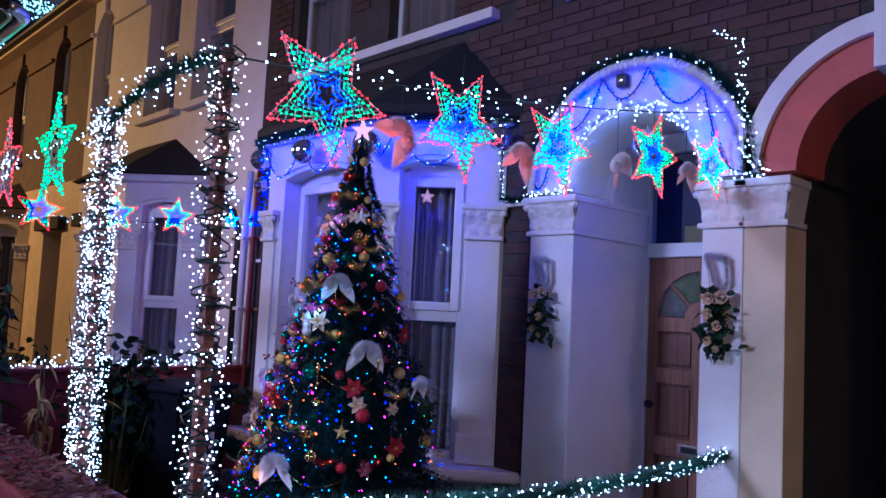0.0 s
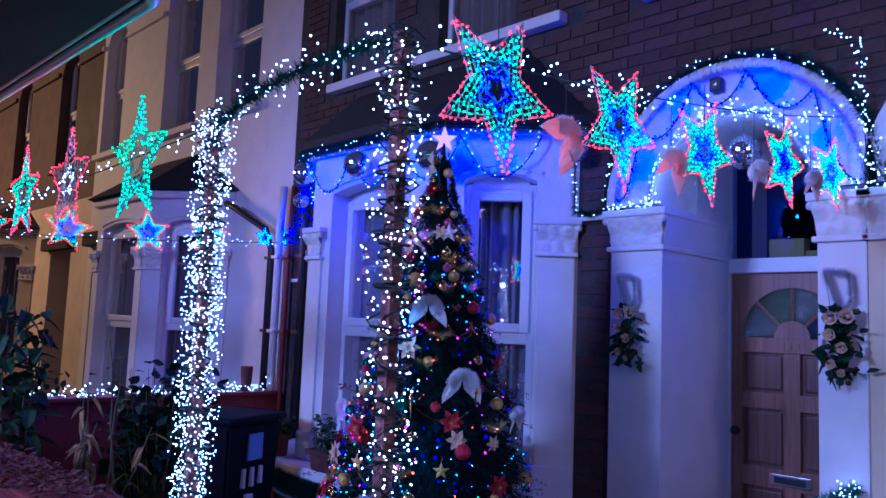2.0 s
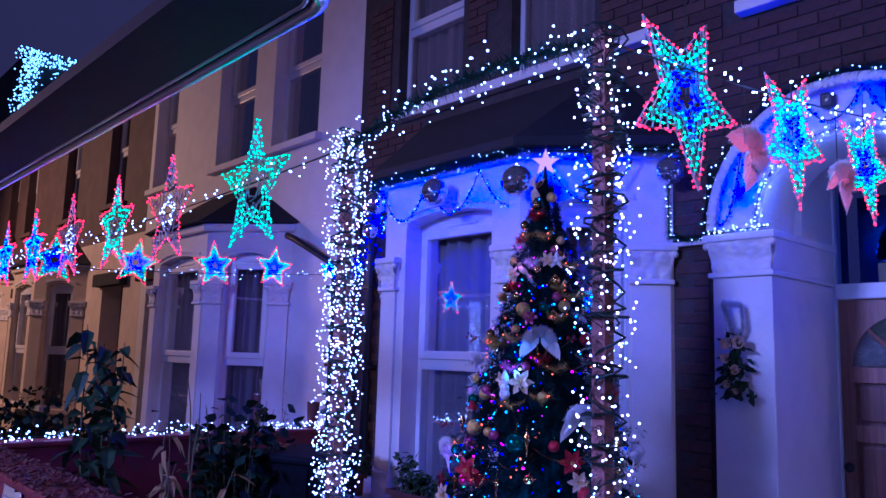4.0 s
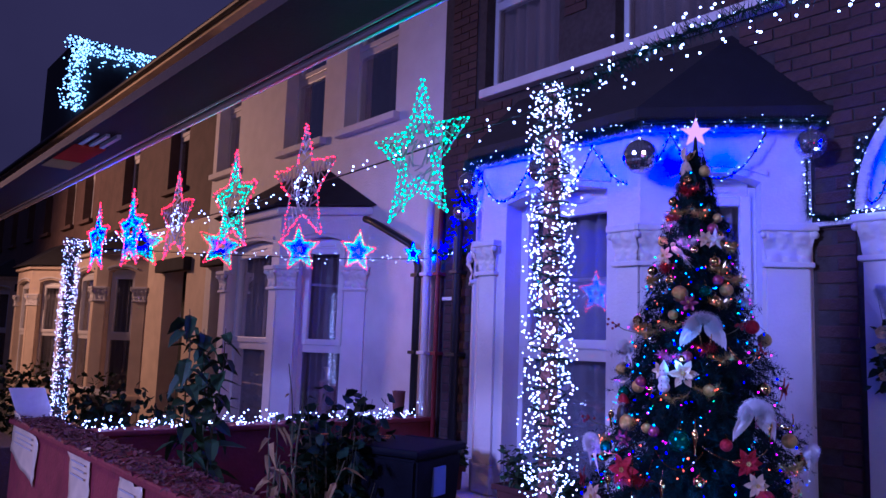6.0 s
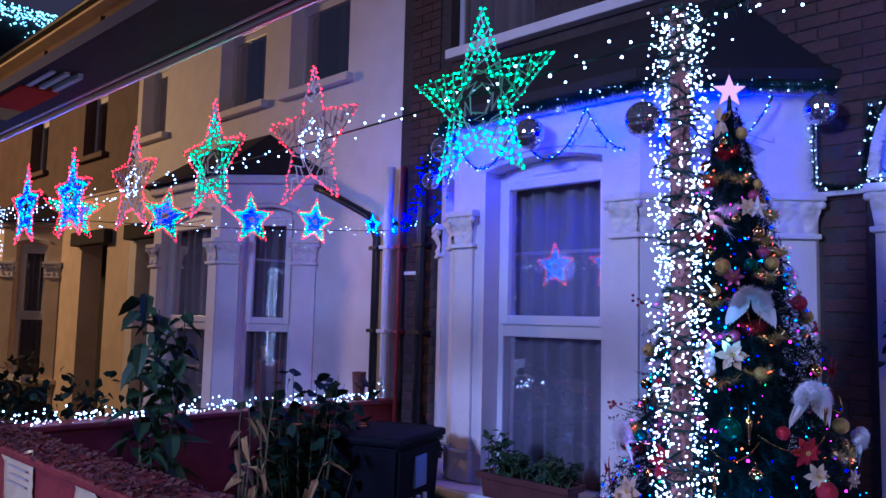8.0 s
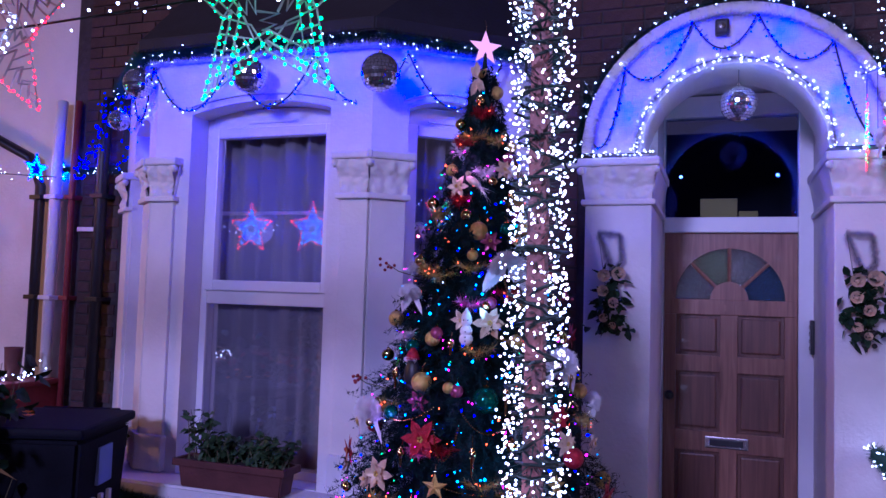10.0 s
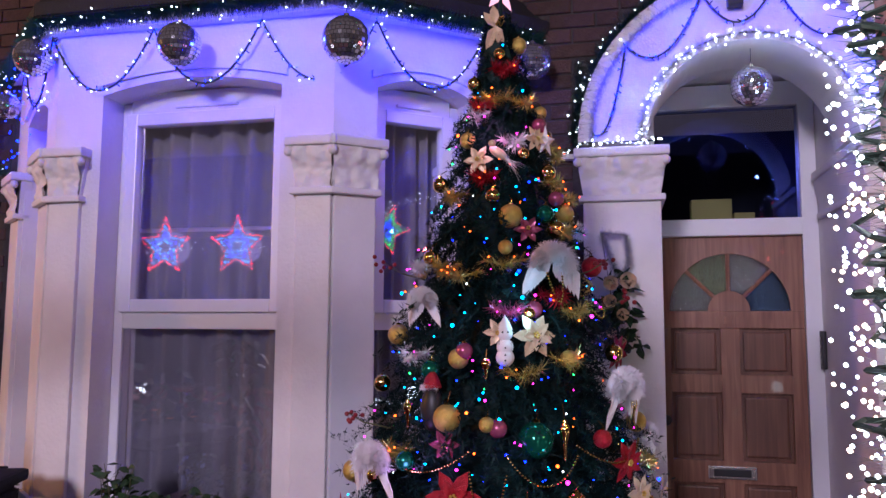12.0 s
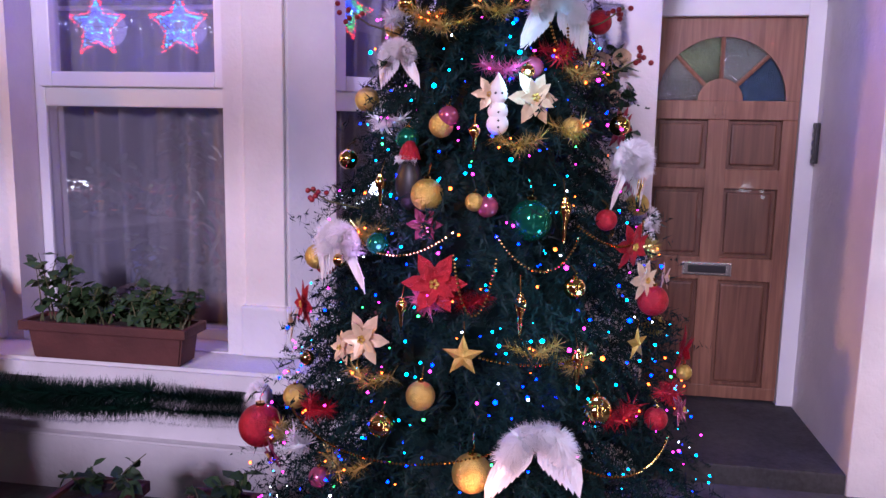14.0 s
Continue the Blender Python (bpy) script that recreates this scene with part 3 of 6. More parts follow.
structure("upper_sill_2", box(WX - 0.09, WX + 0.05, 2.1, 3.15, 3.68, 3.76, bevel=0.012), WHITE, "white stone sill under the upper window", "sill")


# ---------------------------------------------------------------- front door
DX, DY0, DY1, DZ0, DZ1 = 4.86, 2.20, 2.97, 0.07, 2.045
fr = tagged(new("door_frame"), "white painted door frame with glazed fanlight", "door frame", kind="structure")
bm = bmesh.new()
add_box(bm, DX - 0.02, DX + 0.08, DY1, DY1 + 0.012, 0.06, 2.9)
add_box(bm, DX - 0.02, DX + 0.08, 2.12, DY0, 0.06, 2.9)
part("jamb", bm, PVC, fr)
part("transom", box(DX - 0.04, DX + 0.08, DY0, DY1, DZ1, 2.14, bevel=0.008), PVC, fr)
part("head", box(DX - 0.02, DX + 0.08, DY0, DY1, 2.77, 2.9), PVC, fr)
p = part("fanlight_pane", box(DX + 0.02, DX + 0.026, DY0, DY1, 2.14, 2.77), FANGLASS, fr)
door = thing("front_door", "brown varnished panelled wooden door with a half-round glazed light", "door", (DX, DY1, DZ0))
DW, DH = DY1 - DY0, DZ1 - DZ0
M_DOOR = wall_frame((0, 0), (0, -1))


def door_part(name, bm, mat, label="", parent=None, smooth=False):
    bmesh.ops.transform(bm, matrix=M_DOOR, verts=bm.verts)
    return part(name, bm, mat, parent or door, label, smooth)


FC, FR0, FR1 = (DW / 2 + 0.0, 1.565), 0.11, 0.315
# slab with a half-round opening
bm = add_prism(bmesh.new(), [(DW - 0.003, 1.565), (DW - 0.003, DH), (0.003, DH), (0.003, 1.565)] + arch(FC[0], 1.565, FR1, 180, 0), 0.0, 0.045, "y")
door_part("top_rail", bm, WOOD)
for x0, x1 in ((0.003, 0.075), (DW / 2 - 0.05, DW / 2 + 0.05), (DW - 0.075, DW - 0.003)):
    door_part("stile", box(x0, x1, 0.0, 0.045, 0.07, 1.47, bevel=0.004), WOOD)
for z0, z1 in ((0.003, 0.07), (0.64, 0.76), (1.12, 1.22), (1.47, 1.565)):
    door_part("rail", box(0.003, DW - 0.003, 0.002, 0.043, z0, z1, bevel=0.004), WOOD)
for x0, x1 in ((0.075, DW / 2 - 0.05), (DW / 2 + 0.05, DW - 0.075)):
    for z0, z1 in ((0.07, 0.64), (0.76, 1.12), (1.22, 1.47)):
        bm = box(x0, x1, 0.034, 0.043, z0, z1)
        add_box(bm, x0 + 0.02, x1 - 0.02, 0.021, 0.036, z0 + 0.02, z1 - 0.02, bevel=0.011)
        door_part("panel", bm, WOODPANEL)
door_part("fan_hub", add_prism(bmesh.new(), arch(FC[0], 1.565, FR0), 0.004, 0.042, "y"), WOOD)
for a in (45, 90, 135):
    c, s_ = math.cos(radians(a)), math.sin(radians(a))
    door_part("fan_bar", tube([(FC[0] + c * FR0 * 0.95, 0.02, 1.565 + s_ * FR0 * 0.95), (FC[0] + c * FR1 * 1.01, 0.02, 1.565 + s_ * FR1 * 1.01)], 0.012, 6), WOOD)
for a, pane_glass, tone in ((0, BLUEPANE, "blue"), (45, FROST, "pale"), (90, GREENPANE, "green"), (135, FROST, "pale")):
    door_part("fan_pane", add_prism(bmesh.new(), arch(FC[0], 1.567, FR1 + 0.004, a, a + 45, 8) + arch(FC[0], 1.567, FR0 - 0.004, a + 45, a, 8), 0.018, 0.024, "y"), pane_glass, tone + " rippled obscure glass")
pl = door_part("letter_plate", box(DW / 2 - 0.135, DW / 2 + 0.115, -0.012, 0.004, 0.665, 0.735, bevel=0.006), CHROME, "worn chrome letter plate")
door_part("letter_flap", box(DW / 2 - 0.105, DW / 2 + 0.085, -0.017, -0.008, 0.68, 0.72, bevel=0.004), BLACK, "", pl)
door_part("knob", add_lathe(bmesh.new(), [(0, -0.055), (0.02, -0.052), (0.03, -0.035), (0.02, -0.018), (0.012, -0.01), (0.02, 0)], 14, pose(0.04, 0, 0.97, -90)), BLACK, "black door knob", smooth=True)
for i in range(3):
    door_part("numeral_bar", box(DW / 2 - 0.075 + i * 0.045, DW / 2 - 0.045 + i * 0.045, -0.004, 0.002, 1.495, 1.535), WOOD, "worn brown numeral bars")
# near-black colour stands in for the unlit hall
structure("hall_back", box(6.2, 6.3, 1.9, 3.3, -0.1, 2.95), DARK, "hall wall behind the fanlight, unlit darkness put into its colour", "wall")
kp = thing("door_entry_panel", "black entry phone panel on the door jamb", "entry panel", (4.80, 2.12, 1.33))
part("case", box(-0.03, 0.03, 0.0, 0.022, 0, 0.20, bevel=0.006), BLACK, kp)
for i in range(4):
    part("button", add_lathe(bmesh.new(), [(0.012, 0), (0.012, 0.006), (0, 0.008)], 10, pose(0, 0.022, 0.035 + 0.042 * i, -90)), CHROME, kp)


# ---------------------------------------------------------------- posts with lights
def lit_post(at, z0, z1, count, warm, radius=0.046, label=""):
    ob = thing("lit_post", label, "post", (at[0], at[1], z0), group="lit posts")
    h = z1 - z0
    part("post", box(-0.016, 0.016, -0.016, 0.016, 0, h, bevel=0.004), POST, ob, "pink weathered timber post")
    coil = [((0.03 + 0.014 * math.sin(i * 1.3)) * math.cos(i * 0.9), (0.03 + 0.014 * math.sin(i * 1.3)) * math.sin(i * 0.9), h * (i + 4 * math.sin(i * 0.37)) / 420) for i in range(421)]
    part("cable", tube(coil, 0.0028, 4), WIRE, ob)
    back = [((0.036 + 0.016 * math.sin(i * 0.9)) * math.cos(-i * 0.7), (0.036 + 0.016 * math.sin(i * 0.9)) * math.sin(-i * 0.7), h * (i + 5 * math.sin(i * 0.29)) / 420) for i in range(421)]
    part("cable", tube(back, 0.0028, 4), WIRE, ob)
    vs, fs = bristles([(0, 0, 0), (0, 0, h)], 0.058, 5200, 0.0028)
    raw_part("tinsel", vs, fs, TINSEL, ob)["kind"] = "stuff"
    pts = []
    for i in range(count):
        x = y = 0.0
        while abs(x) < 0.021 and abs(y) < 0.021:
            x, y = rng.uniform(-0.055, 0.055), rng.uniform(-0.055, 0.055)
        pts.append((x, y, rng.uniform(0.0, h)))
    k = int(count * (0.25 if not warm else 0.45))
    bulbs("lamp_chain", pts[k:], 0.0020 if count > 1000 else 0.0022, L_WHITE, ob)
    bulbs("warm_lamp_chain", pts[:k], 0.0023 if count > 1000 else 0.0027, L_WARM, ob)
    return ob


lit_post((1.08, 1.99), -0.03, 2.30, 950, True, label="timber post wound with warm and white fairy lights")
lit_post((1.12, 2.94), -0.03, 2.28, 3300, False, label="timber post densely wound with white fairy lights")
lit_post((1.10, 7.45), 0.95, 2.25, 1000, False, label="timber post on the wall wound with white fairy lights")


def light_string(name, path, step, mat, label, r=0.005, spread=0.018, wire=0.003, tinsel=0, tinsel_r=0.04, tinsel_mat=None, group="light strings"):
    ob = tagged(new(name), label, "light string", group)
    part("cable", tube(path, wire, 4), WIRE, ob)
    if tinsel:
        vs, fs = bristles(path, tinsel_r, tinsel, 0.0024)
        raw_part("tinsel", vs, fs, tinsel_mat or TINSEL, ob)["kind"] = "stuff"
    bulbs("lamp_chain", jitter(along(path, step), spread), r, mat, ob)
    return ob


P1, P2, P3 = Vector((1.08, 1.99, 2.28)), Vector((1.12, 2.94, 2.24)), Vector((1.10, 7.45, 2.2))
light_string("light_garland", sag(P1, P2, -0.05), 0.0075, L_WHITE, "white fairy light garland between two posts", 0.0028, 0.028, tinsel=900)
light_string("light_garland", sag(P2, P3, 0.05, 30), 0.034, L_WHITE, "white fairy light cable carrying the large stars", 0.0033, 0.022)
light_string("light_garland", sag(P1, (4.0, 2.0, 2.75), 0.05, 20), 0.026, L_WHITE, "white fairy light cable over the path", 0.0034, 0.024)
light_string("light_garland", sag((4.02, 6.98, 2.36), P3, 0.03, 24), 0.038, L_WHITE, "white fairy light cable carrying small stars", 0.0036, 0.022)


# ---------------------------------------------------------------- stars
def star_points(r, inner=0.45, turn=90.0):
    out = []
    for i in range(10):
        a = radians(turn + 36 * i)
        k = r if i % 2 == 0 else r * inner
        out.append(Vector((k * math.cos(a), 0, k * math.sin(a))))
    return out


def star(r, rings, bulb, step, label, group, net=True):
    """Wire star in the local x-z plane with rings of lamps: (scale, lamp material, name)."""
    ob = thing("light_star", label, "light star", group=group)
    wires = bmesh.new()
    outer = star_points(r)
    for sc, mat, nm in rings:
        pts = star_points(r * sc, 0.45 + 0.12 * (1 - sc))
        add_tube(wires, pts, r * 0.012, 4, closed=True)
        ring = along(pts + [pts[0]], step)
        bulbs(nm, jitter(ring, r * 0.012), bulb, mat, ob)
    if net:
        c = Vector((0, 0, 0))
        for i, p in enumerate(outer):
            zig = []
            for k in range(9):
                q = c.lerp(p, 0.26 + 0.74 * k / 8)
                zig.append(q + Vector((-(p.z), 0, p.x)).normalized() * r * 0.07 * (1 - k / 8) * (1 if k % 2 else -1) * 1.6)
            add_tube(wires, zig, r * 0.013, 3)
        for i in range(0, 10, 2):
            tip, a, b = outer[i], outer[(i - 1) % 10], outer[(i + 1) % 10]
            for k in (0.2, 0.4, 0.6, 0.8, 1.0):
                add_tube(wires, [tip.lerp(a, k), tip.lerp(Vector((0, 0, 0)), k * 0.6 + 0.12), tip.lerp(b, k)], r * 0.010, 3)
    part("wire_frame", wires, CLEARWIRE, ob, "white frosted wire net")
    return ob


RAINBOW = [(1.0, L_RED, "red_lamp_chain"), (0.80, L_GREEN, "green_lamp_chain"), (0.62, L_GREEN, "green_inner_lamp_chain"), (0.46, L_CYAN, "cyan_lamp_chain"), (0.33, L_BLUE, "blue_lamp_chain"), (0.2, L_BLUE, "blue_core_lamp_chain")]
# five stars over the path, facing the road end
for x, z, r, lean, turn in ((1.42, 2.25, 0.225, 24, -3), (2.00, 2.28, 0.215, 26, -2), (2.56, 2.30, 0.205, 20, -6), (3.28, 2.385, 0.205, 14, -3), (3.84, 2.435, 0.19, 14, -8)):
    s1 = star(r, RAINBOW, 0.0032, 0.017, "red, green and blue light star hanging over the path", "path stars")
    s1.matrix_basis = pose(x, 2.0, z, 0, lean, turn)
    part("hanger", tube([(0, 0, 0), (-0.25 * math.sin(radians(lean)), 0, 0.25 * math.cos(radians(lean)))], 0.002, 4), WIRE, s1)
# large stars along the front cable
BIG = [(3.48, "g"), (4.2, "r"), (4.82, "gr"), (5.5, "r"), (6.2, "c"), (6.86, "c")]
STYLE = {"g": [(1.0, L_GREEN, "green_lamp_chain"), (0.78, L_GREEN, "green_middle_lamp_chain"), (0.56, L_GREEN, "green_inner_lamp_chain")],
         "r": [(1.0, L_RED, "red_lamp_chain"), (0.3, L_WHITE, "white_core_lamp_chain")],
         "gr": [(1.0, L_RED, "red_lamp_chain"), (0.75, L_GREEN, "green_lamp_chain"), (0.5, L_GREEN, "green_inner_lamp_chain")],
         "c": [(1.0, L_RED, "red_lamp_chain"), (0.75, L_CYAN, "cyan_lamp_chain"), (0.5, L_BLUE, "blue_lamp_chain"), (0.3, L_CYAN, "cyan_core_lamp_chain")]}
WORD = {"g": "large net star with green lamps", "r": "large white net star edged with red lamps", "gr": "large net star with red and green lamps", "c": "large net star with red, cyan and blue lamps"}
for y, k in BIG:
    s1 = star(0.245, STYLE[k], 0.0043 if k == "c" else 0.0033, 0.02 if k == "c" else 0.016, WORD[k] , "cable stars")
    s1.matrix_basis = pose(1.1, y, 2.19, 0, 0, -90)
    point_lamp("star_light", (0.97, y, 2.19), {"g": (0.05, 1.0, 0.25), "gr": (0.6, 0.6, 0.2), "r": (1.0, 0.08, 0.08), "c": (0.5, 0.4, 1.0)}[k], 0.3, 0.14)
for x, r, turn in ((1.55, 0.2, 0), (2.13, 0.2, 8), (2.76, 0.2, -6), (3.28, 0.19, 4), (3.81, 0.10, 0), (4.0, 0.07, 10)):
    rim = L_RED if r > 0.15 else L_BLUE
    s1 = star(r, [(1.0, rim, "rim_lamp_chain"), (0.82, L_GREEN, "green_lamp_chain"), (0.62, L_CYAN, "cyan_lamp_chain"), (0.42, L_BLUE, "blue_lamp_chain"), (0.25, L_BLUE, "blue_core_lamp_chain")], 0.004, 0.02, "small rainbow light star on a cable", "small stars", net=False)
    s1.matrix_basis = pose(x, 7.45 - (x - 1.1) * 0.15, 2.24 + (x - 1.1) * 0.055, 0, turn, 0)


# ---------------------------------------------------------------- decorated tree
TX, TY, TZ0, TZ1 = 2.72, 3.53, -0.03, 2.55
tree = thing("christmas_tree", "decorated dark green artificial tree with baubles and coloured lights", "tree", (TX, TY, TZ0))


def tree_radius(z):
    return min(0.60, 0.03 + 0.285 * max(0.0, TZ1 - z))


part("trunk", tube([(0, 0, 0), (0, 0, 1.2), (0, 0, 2.5)], [0.03, 0.025, 0.008], 8), STEM, tree)
part("stand", add_lathe(bmesh.new(), [(0, 0), (0.2, 0), (0.2, 0.03), (0.05, 0.08), (0.04, 0.15), (0, 0.15)], 14), BLACK, tree)
vs, fs = [], []
for i in range(4300):
    z = 0.12 + (TZ1 - 0.14) * (1 - math.sqrt(rng.random()))
    if z < 0.55 and rng.random() < 0.5:
        z = rng.uniform(0.8, TZ1 - 0.05)
    a = rng.uniform(0, 2 * math.pi)
    R = tree_radius(z) * (1 + 0.10 * math.sin(a * 5 + z * 9) + 0.07 * math.sin(z * 21))
    r0, r1 = R * rng.uniform(0.55, 0.8), R * rng.uniform(0.82, 1.06) * (1.16 if i % 13 == 0 else 1.0)
    a1 = a + rng.uniform(-0.12, 0.12)
    p0, p1 = Vector((r0 * math.cos(a), r0 * math.sin(a), z + 0.04)), Vector((r1 * math.cos(a1), r1 * math.sin(a1), z - rng.uniform(0.0, 0.05)))
    v, f = bristles([p0, p1], 0.027, 40, 0.0026, curl=0.7)
    k = len(vs)
    vs += v
    fs += [tuple(q + k for q in t) for t in f]
raw_part("crown", vs, fs, NEEDLE, tree, "dense dark green needles")["kind"] = "stuff"
core = bmesh.new()
add_lathe(core, [(0.0, 0.12)] + [(tree_radius(z) * (0.55 + 0.06 * math.sin(z * 25)), z) for z in [0.13 + i * 0.06 for i in range(39)]] + [(0, 2.5)], 20)
for v in core.verts:
    v.co *= 1 + 0.12 * noise.noise(v.co * 9)
part("inner_bough", core, NEEDLE, tree)
cols = {"cyan": L_CYAN, "magenta": L_PINK, "blue": L_BLUE, "orange": L_ORANGE, "white": L_WHITE, "green": L_GREEN}
for nm, cnt in (("cyan", 200), ("magenta", 140), ("blue", 170), ("orange", 45), ("white", 40), ("green", 30)):
    pts = []
    for i in range(cnt):
        z = TZ1 - 0.05 - 2.3 * math.sqrt(rng.random())
        a, R = math.pi * 1.08 + rng.gauss(0, 1.0), tree_radius(z) * rng.uniform(0.94, 1.06)
        pts.append((R * math.cos(a), R * math.sin(a), z))
    bulbs(nm + "_lamp_chain", pts, 0.0025, cols[nm], tree, uneven=0.5)
for nm, cnt in (("cyan", 26), ("magenta", 18), ("blue", 16), ("orange", 8)):
    pts = []
    for i in range(cnt):
        z = TZ1 - 0.05 - 2.1 * math.sqrt(rng.random())
        a, R = math.pi * 1.08 + rng.gauss(0, 0.9), tree_radius(z) * rng.uniform(1.0, 1.09)
        pts.append((R * math.cos(a), R * math.sin(a), z))
    bulbs(nm + "_round_lamp_chain", pts, 0.0042, cols[nm], tree, uneven=0.35)

# ---------------------------------------------------------------- garden walls
structure("garden_wall", box(0.86, 1.055, 2.40, 7.55, -0.14, 0.97, bevel=0.01), REDPAINT, "dark red painted front garden wall", "garden wall")
structure("garden_wall_coping", box(0.83, 1.075, 2.38, 7.56, 0.97, 1.01, bevel=0.012), REDPAINT, "dark red coping strewn with fallen leaves", "coping")
structure("party_garden_wall", box(1.06, 4.0, 6.93, 7.10, -0.14, 0.93, bevel=0.01), REDPAINT, "dark red painted wall between the gardens", "garden wall")
structure("party_wall_coping", box(1.06, 4.0, 6.90, 7.13, 0.93, 0.965, bevel=0.01), REDPAINT, "dark red coping between the gardens", "coping")


def leaf_shape(l, w, bend=0.2):
    """A bent leaf blade along +x from the origin, with a raised edge."""
    vs = [(0, 0, 0), (l * 0.3, w * 0.5, l * 0.08), (l * 0.65, w * 0.42, -l * bend * 0.3), (l, 0, -l * bend), (l * 0.65, -w * 0.42, -l * bend * 0.3), (l * 0.3, -w * 0.5, l * 0.08), (l * 0.3, 0, 0.0), (l * 0.65, 0, -l * bend * 0.45)]
    return np.array(vs), [(0, 6, 1), (0, 5, 6), (1, 6, 7, 2), (6, 5, 4, 7), (2, 7, 3), (7, 4, 3)]


def leaves(name, placed, mat, parent=None, label=""):
    """placed: list of (matrix, length, width, bend); one mesh of many leaves."""
    vs, fs = [], []
    for m, l, w, b in placed:
        v, f = leaf_shape(l, w, b)
        k = len(vs)
        r = np.array(m.to_3x3())
        vs += list(v @ r.T + np.array(m.translation))
        fs += [tuple(q + k for q in t) for t in f]
    ob = raw_part(name, vs, fs, mat, parent, label)
    ob["kind"] = "stuff"
    return ob


lit = []
for i in range(2600):
    lit.append((pose(rng.uniform(0.83, 1.07), rng.uniform(2.4, 7.55), 1.012 + abs(rng.gauss(0, 0.007)), rng.uniform(-25, 25), rng.uniform(-25, 25), rng.uniform(0, 360)), rng.uniform(0.02, 0.045), rng.uniform(0.012, 0.025), rng.uniform(-0.3, 0.4)))
tagged(leaves("fallen_leaves", lit, LITTER), "brown-red fallen leaves on the wall coping", "leaves", kind="stuff")

# notices stuck on the street face of the wall
for y, z, w, h, tilt in ((7.15, 0.86, 0.70, 0.27, 10), (5.90, 0.86, 0.36, 0.28, -8), (5.13, 0.84, 0.30, 0.28, 9)):
    n = thing("paper_notice", "crumpled laminated paper notice taped to the red wall", "notice", (0.853, y, z), group="wall notices")
    bm = bmesh.new()
    nu, nv = 8, 8
    grid = [[bm.verts.new((-0.004 - 0.006 * noise.noise((u * 0.7 + y, v * 0.8, 0)) - 0.012 * (1 if v == nv and u % 3 == 0 else 0), (0.5 - u / nu) * w + 0.01 * noise.noise((v * 0.5, y, 3)), (v / nv - 0.5) * h + 0.012 * math.sin(u * 1.1 + y))) for v in range(nv + 1)] for u in range(nu + 1)]
    for u in range(nu):
        for v in range(nv):
            bm.faces.new((grid[u][v], grid[u + 1][v], grid[u + 1][v + 1], grid[u][v + 1]))
    bmesh.ops.rotate(bm, cent=(0, 0, 0), matrix=Matrix.Rotation(radians(tilt), 3, "X"), verts=bm.verts)
    sh = part("sheet", bm, PAPERW, n, smooth=True)
    sh.modifiers.new("thick", "SOLIDIFY").thickness = 0.0015
    for k in range(3):
        part("text_bar", box(-0.017, -0.0135, -w * 0.35, w * (0.33 - 0.1 * (k % 2)), h * (0.28 - 0.12 * k) - 0.004, h * (0.28 - 0.12 * k) + 0.004), INK, n, "faint unreadable line of writing")
card = thing("white_card", "bent white plastic card leaning by the lit post", "card", (0.96, 7.45, 1.012))
bm = box(-0.10, 0.12, -0.004, 0.004, 0, 0.2, bevel=0.002)
for v in bm.verts:
    v.co.x -= v.co.z * 0.35
    v.co.y += 0.25 * v.co.z * v.co.z
part("sheet", bm, FUR, card)

# ---------------------------------------------------------------- next houses
def wall_cells(y0, y1, z0, z1, holes, x=WX, t=0.3):
    """A wall as blocks round rectangular holes (ya, yb, za, zb)."""
    bm = bmesh.new()
    yy = sorted({y0, y1, *[h[0] for h in holes], *[h[1] for h in holes]})
    for a, b in zip(yy, yy[1:]):
        cut = sorted((h[2], h[3]) for h in holes if h[0] < (a + b) / 2 < h[1])
        z = z0
        for za, zb in cut:
            if za > z:
                add_box(bm, x, x + t, a, b, z, za)
            z = zb
        if z < z1:
            add_box(bm, x, x + t, a, b, z, z1)
    return bm


GUT = 6.0


STONE = material("brown_painted_stone", (0.10, 0.06, 0.045), 0.75, vary=0.25, scale=4, bump=0.4, spots=((0.07, 0.05, 0.04), 3.0, 0.56, 0.7))


